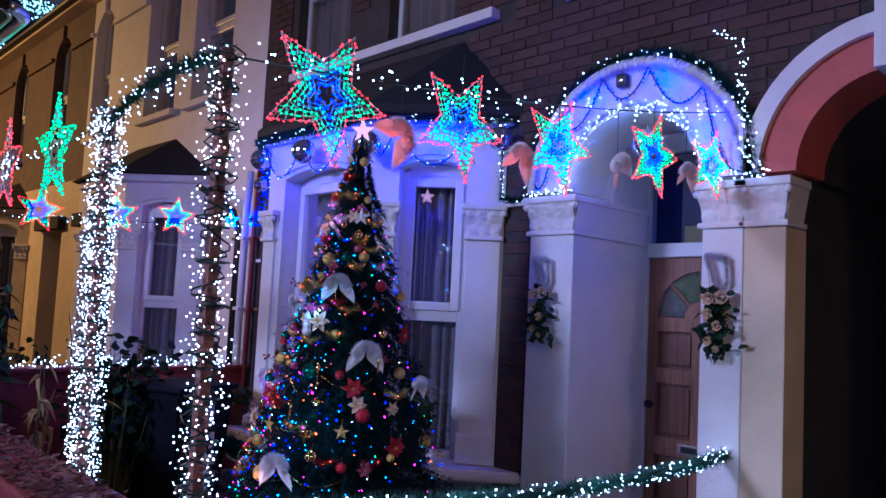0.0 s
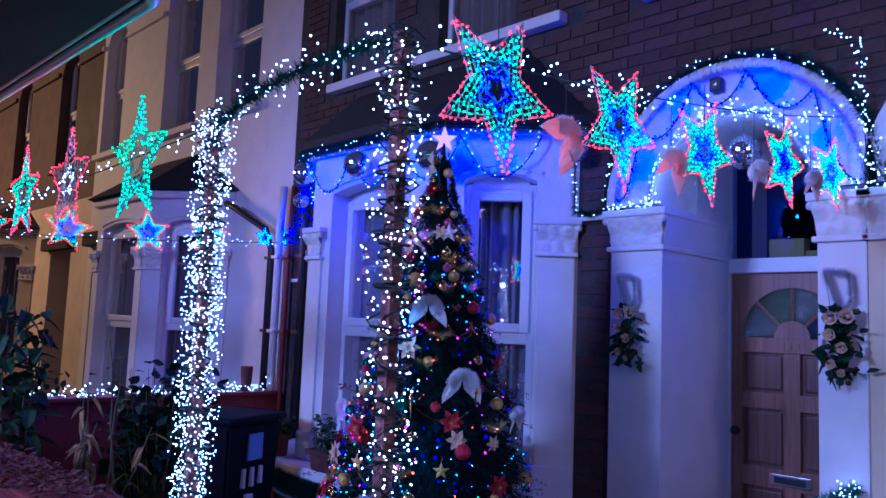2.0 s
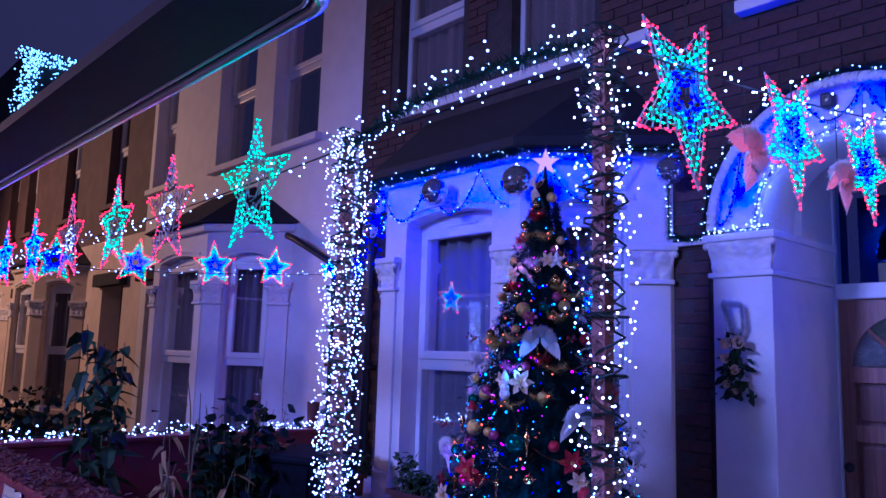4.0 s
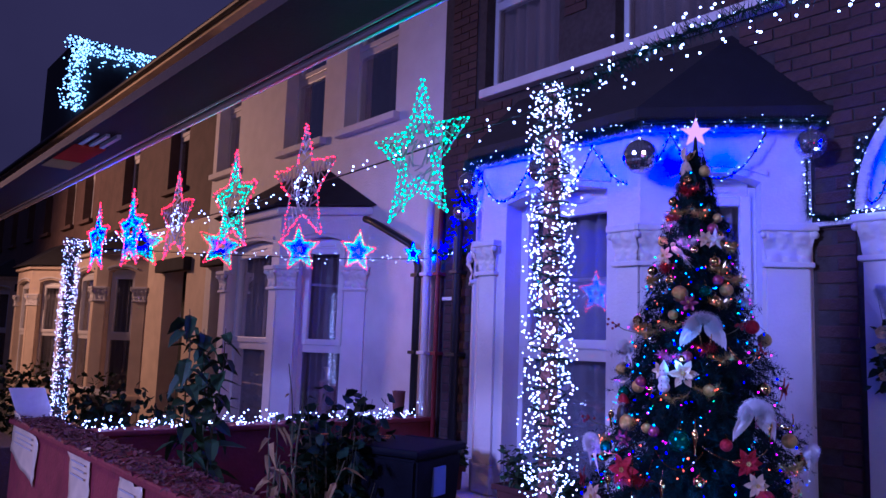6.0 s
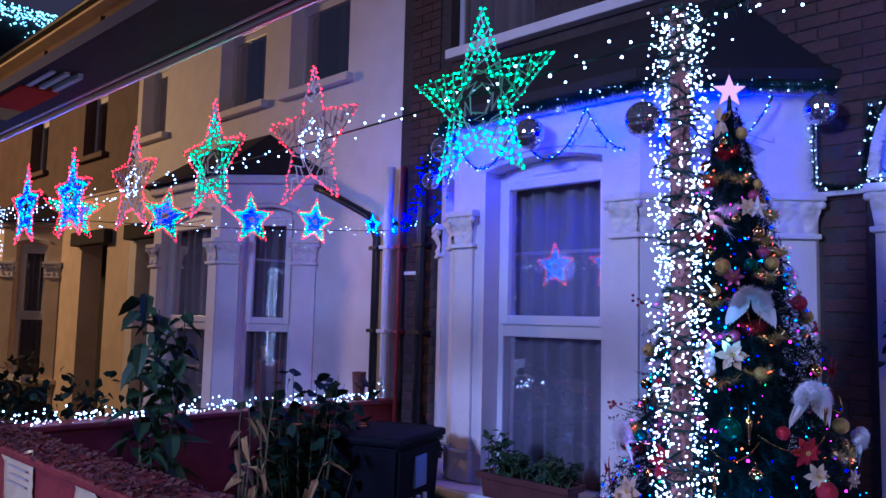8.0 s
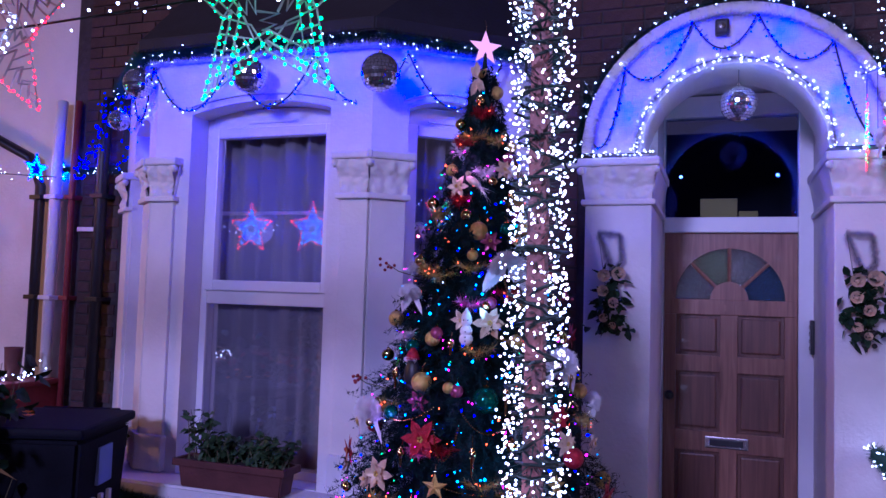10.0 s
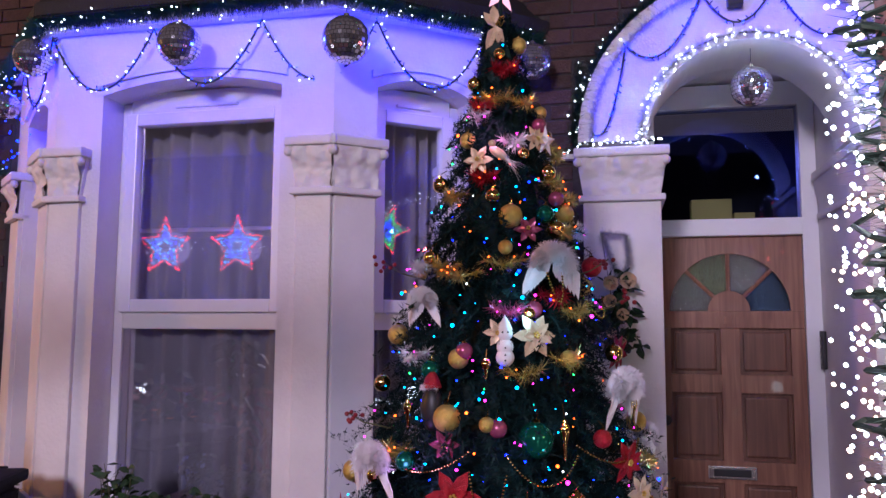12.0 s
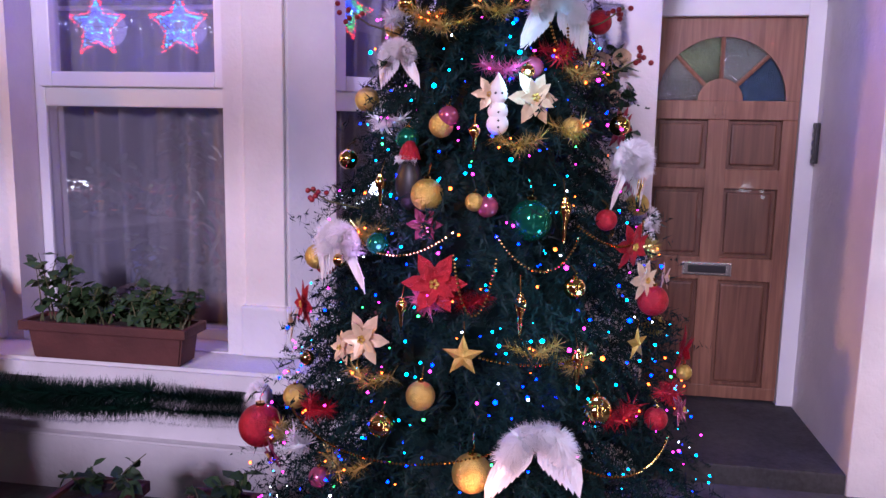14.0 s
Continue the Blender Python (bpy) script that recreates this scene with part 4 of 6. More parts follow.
def next_house(y0, y1, bay_c, upper, mat, doors=(), caps=True, top_mat=None):
    """One house of the terrace; upper windows are (from, to, whether the head is arched)."""
    dy = bay_c - 5.05
    top_mat = top_mat or mat
    holes = [(bay_c - 1.3, bay_c + 1.3, -0.1, 2.85)] + [(a, b, -0.1, 2.6) for a, b in doors]
    structure("wall_next_house", wall_cells(y0, y1, -0.1, 3.3, holes), mat, "painted front wall of a terraced house", "wall")
    bm = wall_cells(y0, y1, 3.3, GUT, [(a, b, 3.88, 5.80) for a, b, arched in upper])
    for a, b, arched in upper:
        if arched:
            add_prism(bm, [(b, 5.80), (a, 5.80)] + arch((a + b) / 2, 5.78 - (b - a) / 2, (b - a) / 2, 180, 0), WX, WX + 0.3)
    structure("wall_next_house", bm, top_mat, "painted upper wall of a terraced house", "wall")
    edges = [y0] + [v for a, b, arched in upper for v in (a - 0.06, b + 0.06)] + [y1]
    for a, b in zip(edges[::2], edges[1::2]):
        structure("string_course", box(WX - 0.05, WX + 0.02, a, b, 5.46, 5.53, bevel=0.012), top_mat, "moulded string course between the upper windows", "moulding")
    for a, b, arched in upper:
        # dark covers put the unlit rooms behind these panes into a colour
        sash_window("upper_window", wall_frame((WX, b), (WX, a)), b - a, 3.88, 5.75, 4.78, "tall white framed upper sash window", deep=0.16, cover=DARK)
        structure("upper_sill", box(WX - 0.08, WX + 0.04, a - 0.08, b + 0.08, 3.80, 3.88, bevel=0.01), top_mat, "painted stone window sill", "sill")
        if arched:
            structure("keystone", box(WX - 0.05, WX + 0.05, (a + b) / 2 - 0.06, (a + b) / 2 + 0.06, 5.72, 5.97, bevel=0.012), top_mat, "painted keystone over an arched window", "keystone")
    sh = Matrix.Translation((0, dy, 0))
    for nm, m, ln, w0, w1 in (("wall_bay_front", F_FRONT, 1.38, 0.17, 1.21), ("wall_bay_right", F_RIGHT, L_SIDE, 0.22, 0.72)):
        ob = bay_side(nm, sh @ m, ln, w0, w1)
        ob.data.materials[0] = mat
        sash_window("window_bay", sh @ m @ Matrix.Translation((w0, 0, 0)), w1 - w0, SILL, HEAD, 1.52, "white framed bay window of a neighbouring house")
        if caps:
            for u0, u1 in ((0.0, w0 - 0.01), (w1 + 0.01, ln)):
                ob = structure("pilaster", box(u0, u1, -0.022, 0.02, 0.0, 2.11, bevel=0.006), mat, "painted pilaster of a bay window", "pilaster")
                ob.matrix_basis = sh @ m
                capital("bay_capital", sh @ m @ Matrix.Translation((u0, -0.025, 2.10)), u1 - u0, 0.06)
    bay_ring("bay_cornice", 0.06, 2.88, 2.96, mat, "painted cornice along the top of a bay", "cornice", dy=dy)
    bay_ring("bay_sill", 0.10, 0.50, 0.575, mat, "painted sill round a bay", "sill", dy=dy)
    o = 0.14
    bm = bmesh.new()
    low = [bm.verts.new((x, y + dy, 2.97)) for x, y in ((WX, A[1] - o), (B[0] - o, B[1] - 0.05), (C[0] - o, C[1] + 0.05), (WX, D[1] + o))]
    top = [bm.verts.new((WX, y + dy, 3.5)) for y in (4.5, 5.6)]
    for f in ((low[1], low[2], top[1], top[0]), (low[0], low[1], top[0]), (low[2], low[3], top[1]), (low[3], low[2], low[1], low[0]), (low[0], top[0], top[1], low[3])):
        bm.faces.new(f)
    structure("bay_roof", bm, LEAD, "dark lean-to roof over a bay", "roof")
    # near-black colour stands in for the unlit room
    structure("room_back", box(5.4, 5.5, bay_c - 1.6, bay_c + 1.6, -0.1, 2.9), DARK, "room wall behind a bay window, unlit darkness put into its colour", "wall")
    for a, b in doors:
        # near-black sheet puts the recess's shade into the colour
        structure("porch_recess", box(WX + 0.9, WX + 1.0, a - 0.1, b + 0.1, -0.1, 2.6), DARK, "back of a recessed porch, shade put into its colour", "porch")
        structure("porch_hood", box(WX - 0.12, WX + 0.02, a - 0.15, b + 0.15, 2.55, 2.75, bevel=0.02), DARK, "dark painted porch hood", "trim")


next_house(6.98, 12.2, 9.55, ((7.74, 8.70, False), (9.15, 10.08, False), (11.38, 12.08, True)), WHITE, ((11.2, 12.0),))
next_house(12.2, 17.6, 16.0, ((13.2, 14.0, True), (15.5, 16.3, True)), CREAM, ((12.9, 13.8),), top_mat=STONE)
next_house(17.6, 22.8, 20.8, ((18.2, 18.9, True), (19.6, 20.3, True), (21.6, 22.3, True)), CREAM, ((18.0, 18.8),), top_mat=STONE)
next_house(22.8, 28.4, 26.0, ((23.4, 24.1, True), (25.4, 26.1, True), (27.3, 28.0, True)), CREAM, ((23.4, 24.2),), caps=False, top_mat=STONE)
structure("wall_terrace_end", box(WX, WX + 0.3, 28.4, 48, -0.1, GUT), CREAM, "far end of the cream terrace", "wall")
# eaves, gutter and roof of the terrace
structure("eaves_board", box(WX - 0.22, WX + 0.05, 6.98, 48, GUT, GUT + 0.09, bevel=0.01), CREAM, "painted eaves board under the terrace gutter", "eaves")
structure("terrace_roof", prism([(WX - 0.22, GUT + 0.08), (6.4, 8.1), (8.9, GUT + 0.08)], 6.98, 48, "y"), SLATE, "slate roof of the terrace", "roof")
structure("terrace_gutter", tube([(WX - 0.27, 7.0, GUT + 0.08), (WX - 0.27, 48, GUT + 0.08)], 0.05, 10), BLACK, "black gutter along the terrace eaves", "gutter")

# bus shelter at the back of the footway: a slim canopy with a polished rim on two posts
SHX0, SHX1, SHY0, SHY1, SHZ = 0.42, 0.69, 2.40, 12.2, 2.38
shelter = thing("bus_shelter", "dark bus shelter canopy with a polished metal rim", "bus shelter", (0, 0, 0))
corner = 0.08
plan = [(SHX0, SHY1), (SHX0, SHY0 + corner)] + [(SHX0 + corner - corner * math.cos(radians(q)), SHY0 + corner - corner * math.sin(radians(q))) for q in range(15, 90, 15)]
plan += [(SHX0 + corner, SHY0), (SHX1 - corner, SHY0)] + [(SHX1 - corner + corner * math.sin(radians(q)), SHY0 + corner - corner * math.cos(radians(q))) for q in range(15, 90, 15)]
plan += [(SHX1, SHY0 + corner), (SHX1, SHY1)]
bm = add_prism(bmesh.new(), plan, SHZ, SHZ + 0.035, "z")
for v in bm.verts:
    v.co.z -= 0.30 * (SHX1 - v.co.x) ** 2 + 0.05 * (SHX1 - v.co.x)
SHELTER = material("dark_brown_shelter_enamel", (0.022, 0.013, 0.009), 0.7, vary=0.2, scale=3, bump=0.1, spec=0.25)
RIM = material("polished_steel_rim", (0.8, 0.8, 0.84), 0.3, 1.0, vary=0.05, scale=9)
part("canopy", bm, SHELTER, shelter)
rim_line = [(SHX1 - corner + corner * math.sin(radians(q)), SHY0 + corner - corner * math.cos(radians(q)), SHZ + 0.004) for q in range(20, 90, 10)] + [(SHX1 + 0.004, SHY0 + corner + 0.3 * i, SHZ + 0.004) for i in range(32)]
part("rim", tube(rim_line, 0.018, 14), RIM, shelter, "polished metal edge", smooth=True)
part("lower_rim", tube([(x - 0.034, y, z - 0.004) for x, y, z in rim_line], 0.008, 8), RIM, shelter, "polished metal edge", smooth=True)
for y in (8.7, 11.7):
    part("shelter_post", tube([(0.52, y, -0.02), (0.52, y, SHZ)], 0.045, 14), SHELTER, shelter, smooth=True)
SIGNRED = material("red_sign_vinyl", (0.70, 0.06, 0.03), 0.9, vary=0.08, scale=9, spec=0.05)
sign = part("sign", box(0.44, 0.56, 4.88, 5.22, SHZ - 0.036, SHZ - 0.018), SIGNRED, shelter, "red shelter sign")
part("sign_panel", box(0.44, 0.56, 5.23, 5.42, SHZ - 0.036, SHZ - 0.018), YELLOW, sign, "yellow end of the sign")
for i in range(3):
    part("text_bar", box(0.45 + 0.04 * i, 0.466 + 0.04 * i, 4.64, 4.86, SHZ - 0.036, SHZ - 0.018), PVC, sign, "unreadable pale line of writing")
# pipes on the party line
for nm, y, x, r, mat, lab in (("downpipe", 7.17, 3.97, 0.035, BLACK, "black plastic downpipe on the party wall"), ("downpipe", 7.02, 3.96, 0.038, PVC, "pale painted downpipe on the party wall"), ("red_pipe", 6.90, 3.99, 0.022, REDPAINT, "red painted thin pipe on the brick wall"), ("downpipe", 6.62, 3.97, 0.04, BLACK, "black cast iron downpipe on the brick wall")):
    p = thing(nm, lab, "pipe", (x, y, 0), group="wall pipes")
    part("pipe", tube([(0, 0, -0.03), (0, 0, 2.45 if nm != "red_pipe" else 2.3), (0.02, 0.0, 2.9)] if y < 7.1 else [(0, 0, -0.03), (0, 0, 2.3), (-0.03, 0.08, 2.5), (-0.1, 0.6, 2.75), (-0.1, 0.75, 2.8)], r, 10), mat, p, smooth=True)
    for z in (0.6, 1.5, 2.2):
        part("bracket", box(-r - 0.012, r + 0.06, -r - 0.014, r + 0.014, z, z + 0.03, bevel=0.003), mat, p)
structure("wall_sill_small", box(WX - 0.04, WX + 0.02, 6.68, 6.86, 1.98, 2.01, bevel=0.004), PVC, "small white ledge on the brick wall", "ledge")
# neighbour with the red arch
structure("wall_right_house", add_prism(bmesh.new(), [(1.89, 3.0), (1.89, 6.0), (-12, 6.0), (-12, -0.1), (0.45, -0.1), (0.45, 2.3)] + arch(1.18, 2.40, 0.70, 180, 0) + [(1.889, 2.40)], WX, WX + 0.3), MORTAR, "sooty brick wall of the house with the red arch", "wall")
structure("red_arch", arch_band(1.18, 2.40, 0.45, 0.63, WX - 0.05, WX + 0.32), ARCHRED, "dark red painted porch arch", "arch")
structure("red_arch_hood", arch_band(1.18, 2.40, 0.625, 0.72, WX - 0.09, WX + 0.02), WHITE, "cream moulded hood over the red arch", "trim")
structure("red_arch_keystone", box(WX - 0.11, WX + 0.1, 1.10, 1.26, 2.84, 3.2, bevel=0.01), WHITE, "cream keystone of the red arch", "keystone")
# side, back and ceiling of this porch carry its shade in their colour
structure("porch_pier_back", box(WX + 0.2, 5.4, 1.68, 1.888, -0.1, 2.9), DARK, "side wall of the next porch, shade put into its colour", "wall")
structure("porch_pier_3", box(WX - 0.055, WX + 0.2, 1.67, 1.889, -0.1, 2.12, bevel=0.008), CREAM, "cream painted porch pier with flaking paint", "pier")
structure("porch_pier_4", box(WX - 0.06, 5.4, 0.45, 0.72, -0.1, 2.4, bevel=0.008), CREAM, "cream painted porch pier", "pier")
structure("unlit_dark_porch", box(5.4, 5.5, 0.4, 1.9, -0.1, 3.2), DARK, "back of the porch behind the red arch, shade put into its colour", "porch")
structure("unlit_dark_porch_ceiling", add_prism(bmesh.new(), arch(1.18, 2.40, 0.46, 0, 180) + arch(1.18, 2.40, 0.52, 180, 0), WX + 0.32, 5.4), DARK, "porch ceiling behind the red arch, shade put into its colour", "ceiling")
# unseen roof slab and opposite wall added to close our house in
structure("house_top_closure", box(WX + 0.3, 9, -12, 6.98, 5.95, 6.05), DARK, "unseen dark slab added to close the top of the house", "roof")
structure("wall_across_street", box(-14, -13.5, -40, 60, -0.2, 6.5), BRICK, "dark terrace across the street", "wall")

# far lights on a tall house end
far = thing("far_house", "tall dark house end with white light curtain", "house", (8.5, 40, -0.2), group="")
part("wall", box(0, 8, 0, 6, 0, 15.6), DARK, far)
pts = [Vector((0.0 + rng.gauss(0, 0.25), -0.1, rng.uniform(12.0, 15.6))) for _ in range(330)] + [Vector((rng.uniform(0, 3.9), -0.1, 15.6 - abs(rng.gauss(0, 0.5)))) for _ in range(330)]
bulbs("lamp_chain", pts, 0.04, glow("lamp_pale_green_white", (0.62, 1.0, 0.9), 2.2), far)
# low walls, hedge and street clutter further along
structure("garden_wall_next", box(0.86, 1.06, 8.0, 30, -0.14, 0.75, bevel=0.01), BRICK, "low brick garden walls further along the street", "garden wall")
for y in (9.2, 12.0, 15.5, 20.0):
    h = thing("hedge", "dark clipped hedge in a front garden", "hedge", (2.2, y, -0.14), group="hedges")
    pl = []
    for i in range(700):
        pl.append((pose(rng.uniform(-0.7, 0.7), rng.uniform(-0.8, 0.8), rng.uniform(0.0, 1.12 + 0.12 * math.sin(i)), rng.uniform(-80, 80), rng.uniform(-80, 80), rng.uniform(0, 360)), 0.09, 0.06, 0.2))
    leaves("foliage", pl, DARKLEAF, h)
bn = thing("garden_bench", "dark garden bench with a pale slatted back", "bench", (3.0, 13.2, -0.14))
for z in (0.45, 0.75, 0.86):
    part("slat", box(-0.03, 0.03, -0.6, 0.6, z, z + 0.07, bevel=0.005), PVC if z > 0.8 else BLACK, bn)
for y in (-0.55, 0.55):
    part("leg", box(-0.03, 0.3, y - 0.03, y + 0.03, 0, 0.8, bevel=0.005), BLACK, bn)

# ---------------------------------------------------------------- strings on our house
def bay_path(off, z, n=40):
    """Points along the bay's outline, standing off it."""
    pts = [Vector((WX - 0.02, A[1] - off, z)), Vector((B[0] - off, B[1] - off * 0.5, z)), Vector((C[0] - off, C[1] + off * 0.5, z)), Vector((WX - 0.02, D[1] + off, z))]
    return along(pts, 0.06) + [pts[-1]]


light_string("bay_garland", bay_path(0.10, 2.93), 0.028, L_WHITE, "green tinsel garland with white lights along the bay cornice", 0.0036, 0.026, tinsel=11000, tinsel_r=0.062)
outline = [Vector((WX - 0.05, A[1] - 0.05, 0)), Vector((B[0] - 0.05, B[1] - 0.02, 0)), Vector((C[0] - 0.05, C[1] + 0.02, 0)), Vector((WX - 0.05, D[1] + 0.05, 0))]
knots = [p for i, p in enumerate(along(outline, 0.01)) if (i - 26) % 53 == 0]
swag = []
for a, b in zip(knots, knots[1:]):
    swag += sag((a.x, a.y, 2.88), (b.x, b.y, 2.88), 0.27, 14)[:-1]


def thorny(path, step=0.035):
    """Short stubs of unlit lamps along a cable."""
    bm = tube(path, 0.0052, 5)
    for p in along(path, step):
        d = Vector((rng.gauss(0, 1), rng.gauss(0, 1), rng.gauss(0, 1))).normalized() * 0.022
        add_tube(bm, [p, p + d], 0.0032, 3)
    return bm


ob = tagged(new("blue_swag_string"), "dark cable swags with blue fairy lights under the bay cornice", "light string", "light strings")
part("cable", thorny(swag), WIRE, ob)
bulbs("blue_lamp_chain", jitter(along(swag, 0.03), 0.008), 0.0034, L_BLUE, ob)
bulbs("pale_lamp_chain", jitter(along(swag, 0.055), 0.012), 0.0036, glow("lamp_pale_blue", (0.35, 0.45, 1.0), 14), ob)


def arch_path(r, x, a0=0, a1=180, n=60):
    return [Vector((x, y, z)) for y, z in arch(ACY, 2.40, r, a0, a1, n)]


light_string("arch_garland", arch_path(0.775, WX - 0.08), 0.03, L_WHITE, "green tinsel garland with white lights round the outer arch", 0.0042, 0.024, tinsel=8000, tinsel_r=0.065)
ob = tagged(new("silver_arch_tinsel"), "silver tinsel round the edge of the arch", "tinsel", "tinsel garlands")
v, f = bristles(arch_path(0.70, WX - 0.09), 0.042, 6500, 0.0022)
raw_part("strand", v, f, SILVER, ob)["kind"] = "stuff"
light_string("inner_arch_garland", arch_path(0.475, WX - 0.075), 0.011, L_WHITE, "silver tinsel garland with dense white lights round the porch arch", 0.0042, 0.016, tinsel=5000, tinsel_r=0.045, tinsel_mat=SILVER)
loops = []
for a, b in ((178, 132), (132, 100), (100, 74), (74, 40), (40, 4)):
    p, q = arch_path(0.70, WX - 0.085, a, a, 1)[0], arch_path(0.70, WX - 0.085, b, b, 1)[0]
    loops += sag(p, q, 0.16, 14)
ob = tagged(new("blue_arch_string"), "dark cable loops with blue fairy lights over the porch arch", "light string", "light strings")
part("cable", thorny(loops), WIRE, ob)
bulbs("blue_lamp_chain", jitter(along(loops, 0.028), 0.008), 0.0036, L_BLUE, ob)
# lights round the brick strip and down the pier sides
light_string("brick_strip_lights", [Vector(p) for p in ((4.0, 3.62, 2.85), (4.0, 3.62, 2.40), (4.0, 3.50, 2.365), (4.0, 3.36, 2.37), (4.0, 3.34, 2.8))], 0.03, L_WHITE, "green tinsel with white lights round the brick strip", 0.0042, 0.012, tinsel=2600, tinsel_r=0.048)
structure("brick_ledge", box(WX - 0.05, WX + 0.01, 3.34, 3.62, 2.33, 2.355, bevel=0.004), WHITE, "thin white ledge over the brick strip", "ledge")
light_string("left_corner_lights", sag((4.0, 6.50, 2.40), (4.0, 7.02, 2.42), 0.01), 0.03, L_WHITE, "white fairy lights across the brick strip", 0.0042, 0.012, tinsel=1200, tinsel_r=0.045)
ob = tagged(new("blue_corner_string"), "blue fairy lights bunched at the corner of the bay", "light string", "light strings")
bunch = sag((3.9, 6.55, 2.9), (3.98, 6.85, 2.35), 0.12) + sag((3.75, 6.2, 2.9), (3.8, 6.3, 2.35), 0.0)
part("cable", tube(bunch, 0.003, 4), WIRE, ob)
bulbs("blue_lamp_chain", jitter(along(bunch, 0.016), 0.025), 0.0038, L_BLUE, ob)
ob = tagged(new("pier_top_lights"), "white fairy lights lying on the porch capitals", "light string", "light strings")
tops = [Vector(p) for p in ((3.92, 3.33, 2.385), (3.93, 3.12, 2.385), (3.93, 2.98, 2.385))]
part("cable", tube(tops, 0.003, 4), WIRE, ob)
bulbs("lamp_chain", jitter(along(tops, 0.012), 0.008), 0.004, L_WHITE, ob)
ob = tagged(new("pier_top_lights"), "white fairy lights lying on the paired porch capitals", "light string", "light strings")
tops = [Vector(p) for p in ((3.93, 2.12, 2.385), (3.93, 1.75, 2.385), (3.94, 1.87, 2.5), (3.95, 1.90, 3.1), (3.95, 2.05, 3.2))]
part("cable", tube(tops, 0.003, 4), WIRE, ob)
bulbs("lamp_chain", jitter(along(tops, 0.014), 0.015), 0.004, L_WHITE, ob)


def mirror_ball(at, r, drop):
    ob = thing("mirror_ball", "silver mirrored disco ball hanging on a thread", "mirror ball", at, group="mirror balls")
    bm = bmesh.new()
    rows = 17
    for i in range(rows):
        t0, t1 = math.pi * (i + 0.06) / rows, math.pi * (i + 0.94) / rows
        n = max(4, int(34 * math.sin((t0 + t1) / 2)))
        for k in range(n):
            p0, p1 = 2 * math.pi * (k + 0.06) / n, 2 * math.pi * (k + 0.94) / n
            bm.faces.new([bm.verts.new((r * math.sin(t) * math.cos(p), r * math.sin(t) * math.sin(p), r * math.cos(t))) for t, p in ((t0, p0), (t1, p0), (t1, p1), (t0, p1))])
    part("facet_shell", bm, MIRROR, ob)
    bm = bmesh.new()
    bmesh.ops.create_icosphere(bm, subdivisions=3, radius=r * 0.985)
    part("core", bm, BLACK, ob, smooth=True)
    part("cap", add_lathe(bmesh.new(), [(0.012, r * 0.97), (0.012, r + 0.012), (0.004, r + 0.014), (0, r + 0.014)], 10), CHROME, ob)
    part("thread", tube([(0, 0, r), (0, 0, r + drop)], 0.0016, 4), WIRE, ob)
    return ob


for at, r, drop in (((3.30, 5.02, 2.755), 0.095, 0.10), ((3.31, 4.26, 2.72), 0.10, 0.12), ((3.42, 5.86, 2.80), 0.09, 0.06), ((3.62, 6.18, 2.64), 0.065, 0.2), ((3.90, 3.55, 2.78), 0.085, 0.1), ((4.12, 2.555, 2.665), 0.095, 0.09)):
    mirror_ball(at, r, drop)
cm = thing("porch_camera", "small black sensor box on the arch", "sensor", (WX - 0.062, 2.64, 3.03))
part("case", box(-0.05, 0, -0.035, 0.035, -0.04, 0.04, bevel=0.012), BLACK, cm)
part("lens", add_lathe(bmesh.new(), [(0.016, 0), (0.016, 0.008), (0, 0.012)], 12, pose(-0.05, 0, 0, 0, -90)), CHROME, cm)
yc = thing("yellow_box", "yellow cardboard box standing behind the fanlight", "box", (5.0, 2.66, 2.14))
part("carton", box(-0.05, 0.05, -0.12, 0.10, 0, 0.13, bevel=0.004), YELLOW, yc)
part("flap", box(-0.05, 0.05, -0.24, -0.13, 0, 0.05, bevel=0.004), YELLOW, yc)


# silver wall sprays with cream roses
def rose(parent, at, r, mat):
    bm = bmesh.new()
    bmesh.ops.create_icosphere(bm, subdivisions=2, radius=r * 0.32)
    bmesh.ops.translate(bm, vec=Vector(at) + Vector((-r * 0.2, 0, 0)), verts=bm.verts)
    heart = part("rose", bm, mat, parent, smooth=True)
    for ring, (n, rr, tilt) in enumerate(((5, 1.0, 55), (4, 0.72, 30))):
        for k in range(n):
            m = Matrix.Translation(at) @ Matrix.Rotation(-math.pi / 2, 4, "Y") @ pose(0, 0, 0, 0, 0, 360 * k / n + ring * 30) @ pose(r * rr * 0.3, 0, 0, 0, tilt - 90, 0)
            v, f = leaf_shape(r * rr * 1.15, r * rr * 1.25, -0.35)
            bm = bmesh.new()
            vv = [bm.verts.new(m @ Vector(q)) for q in v]
            for face in f:
                bm.faces.new([vv[i] for i in face])
            part("petal", bm, mat, heart, smooth=True)
    return heart


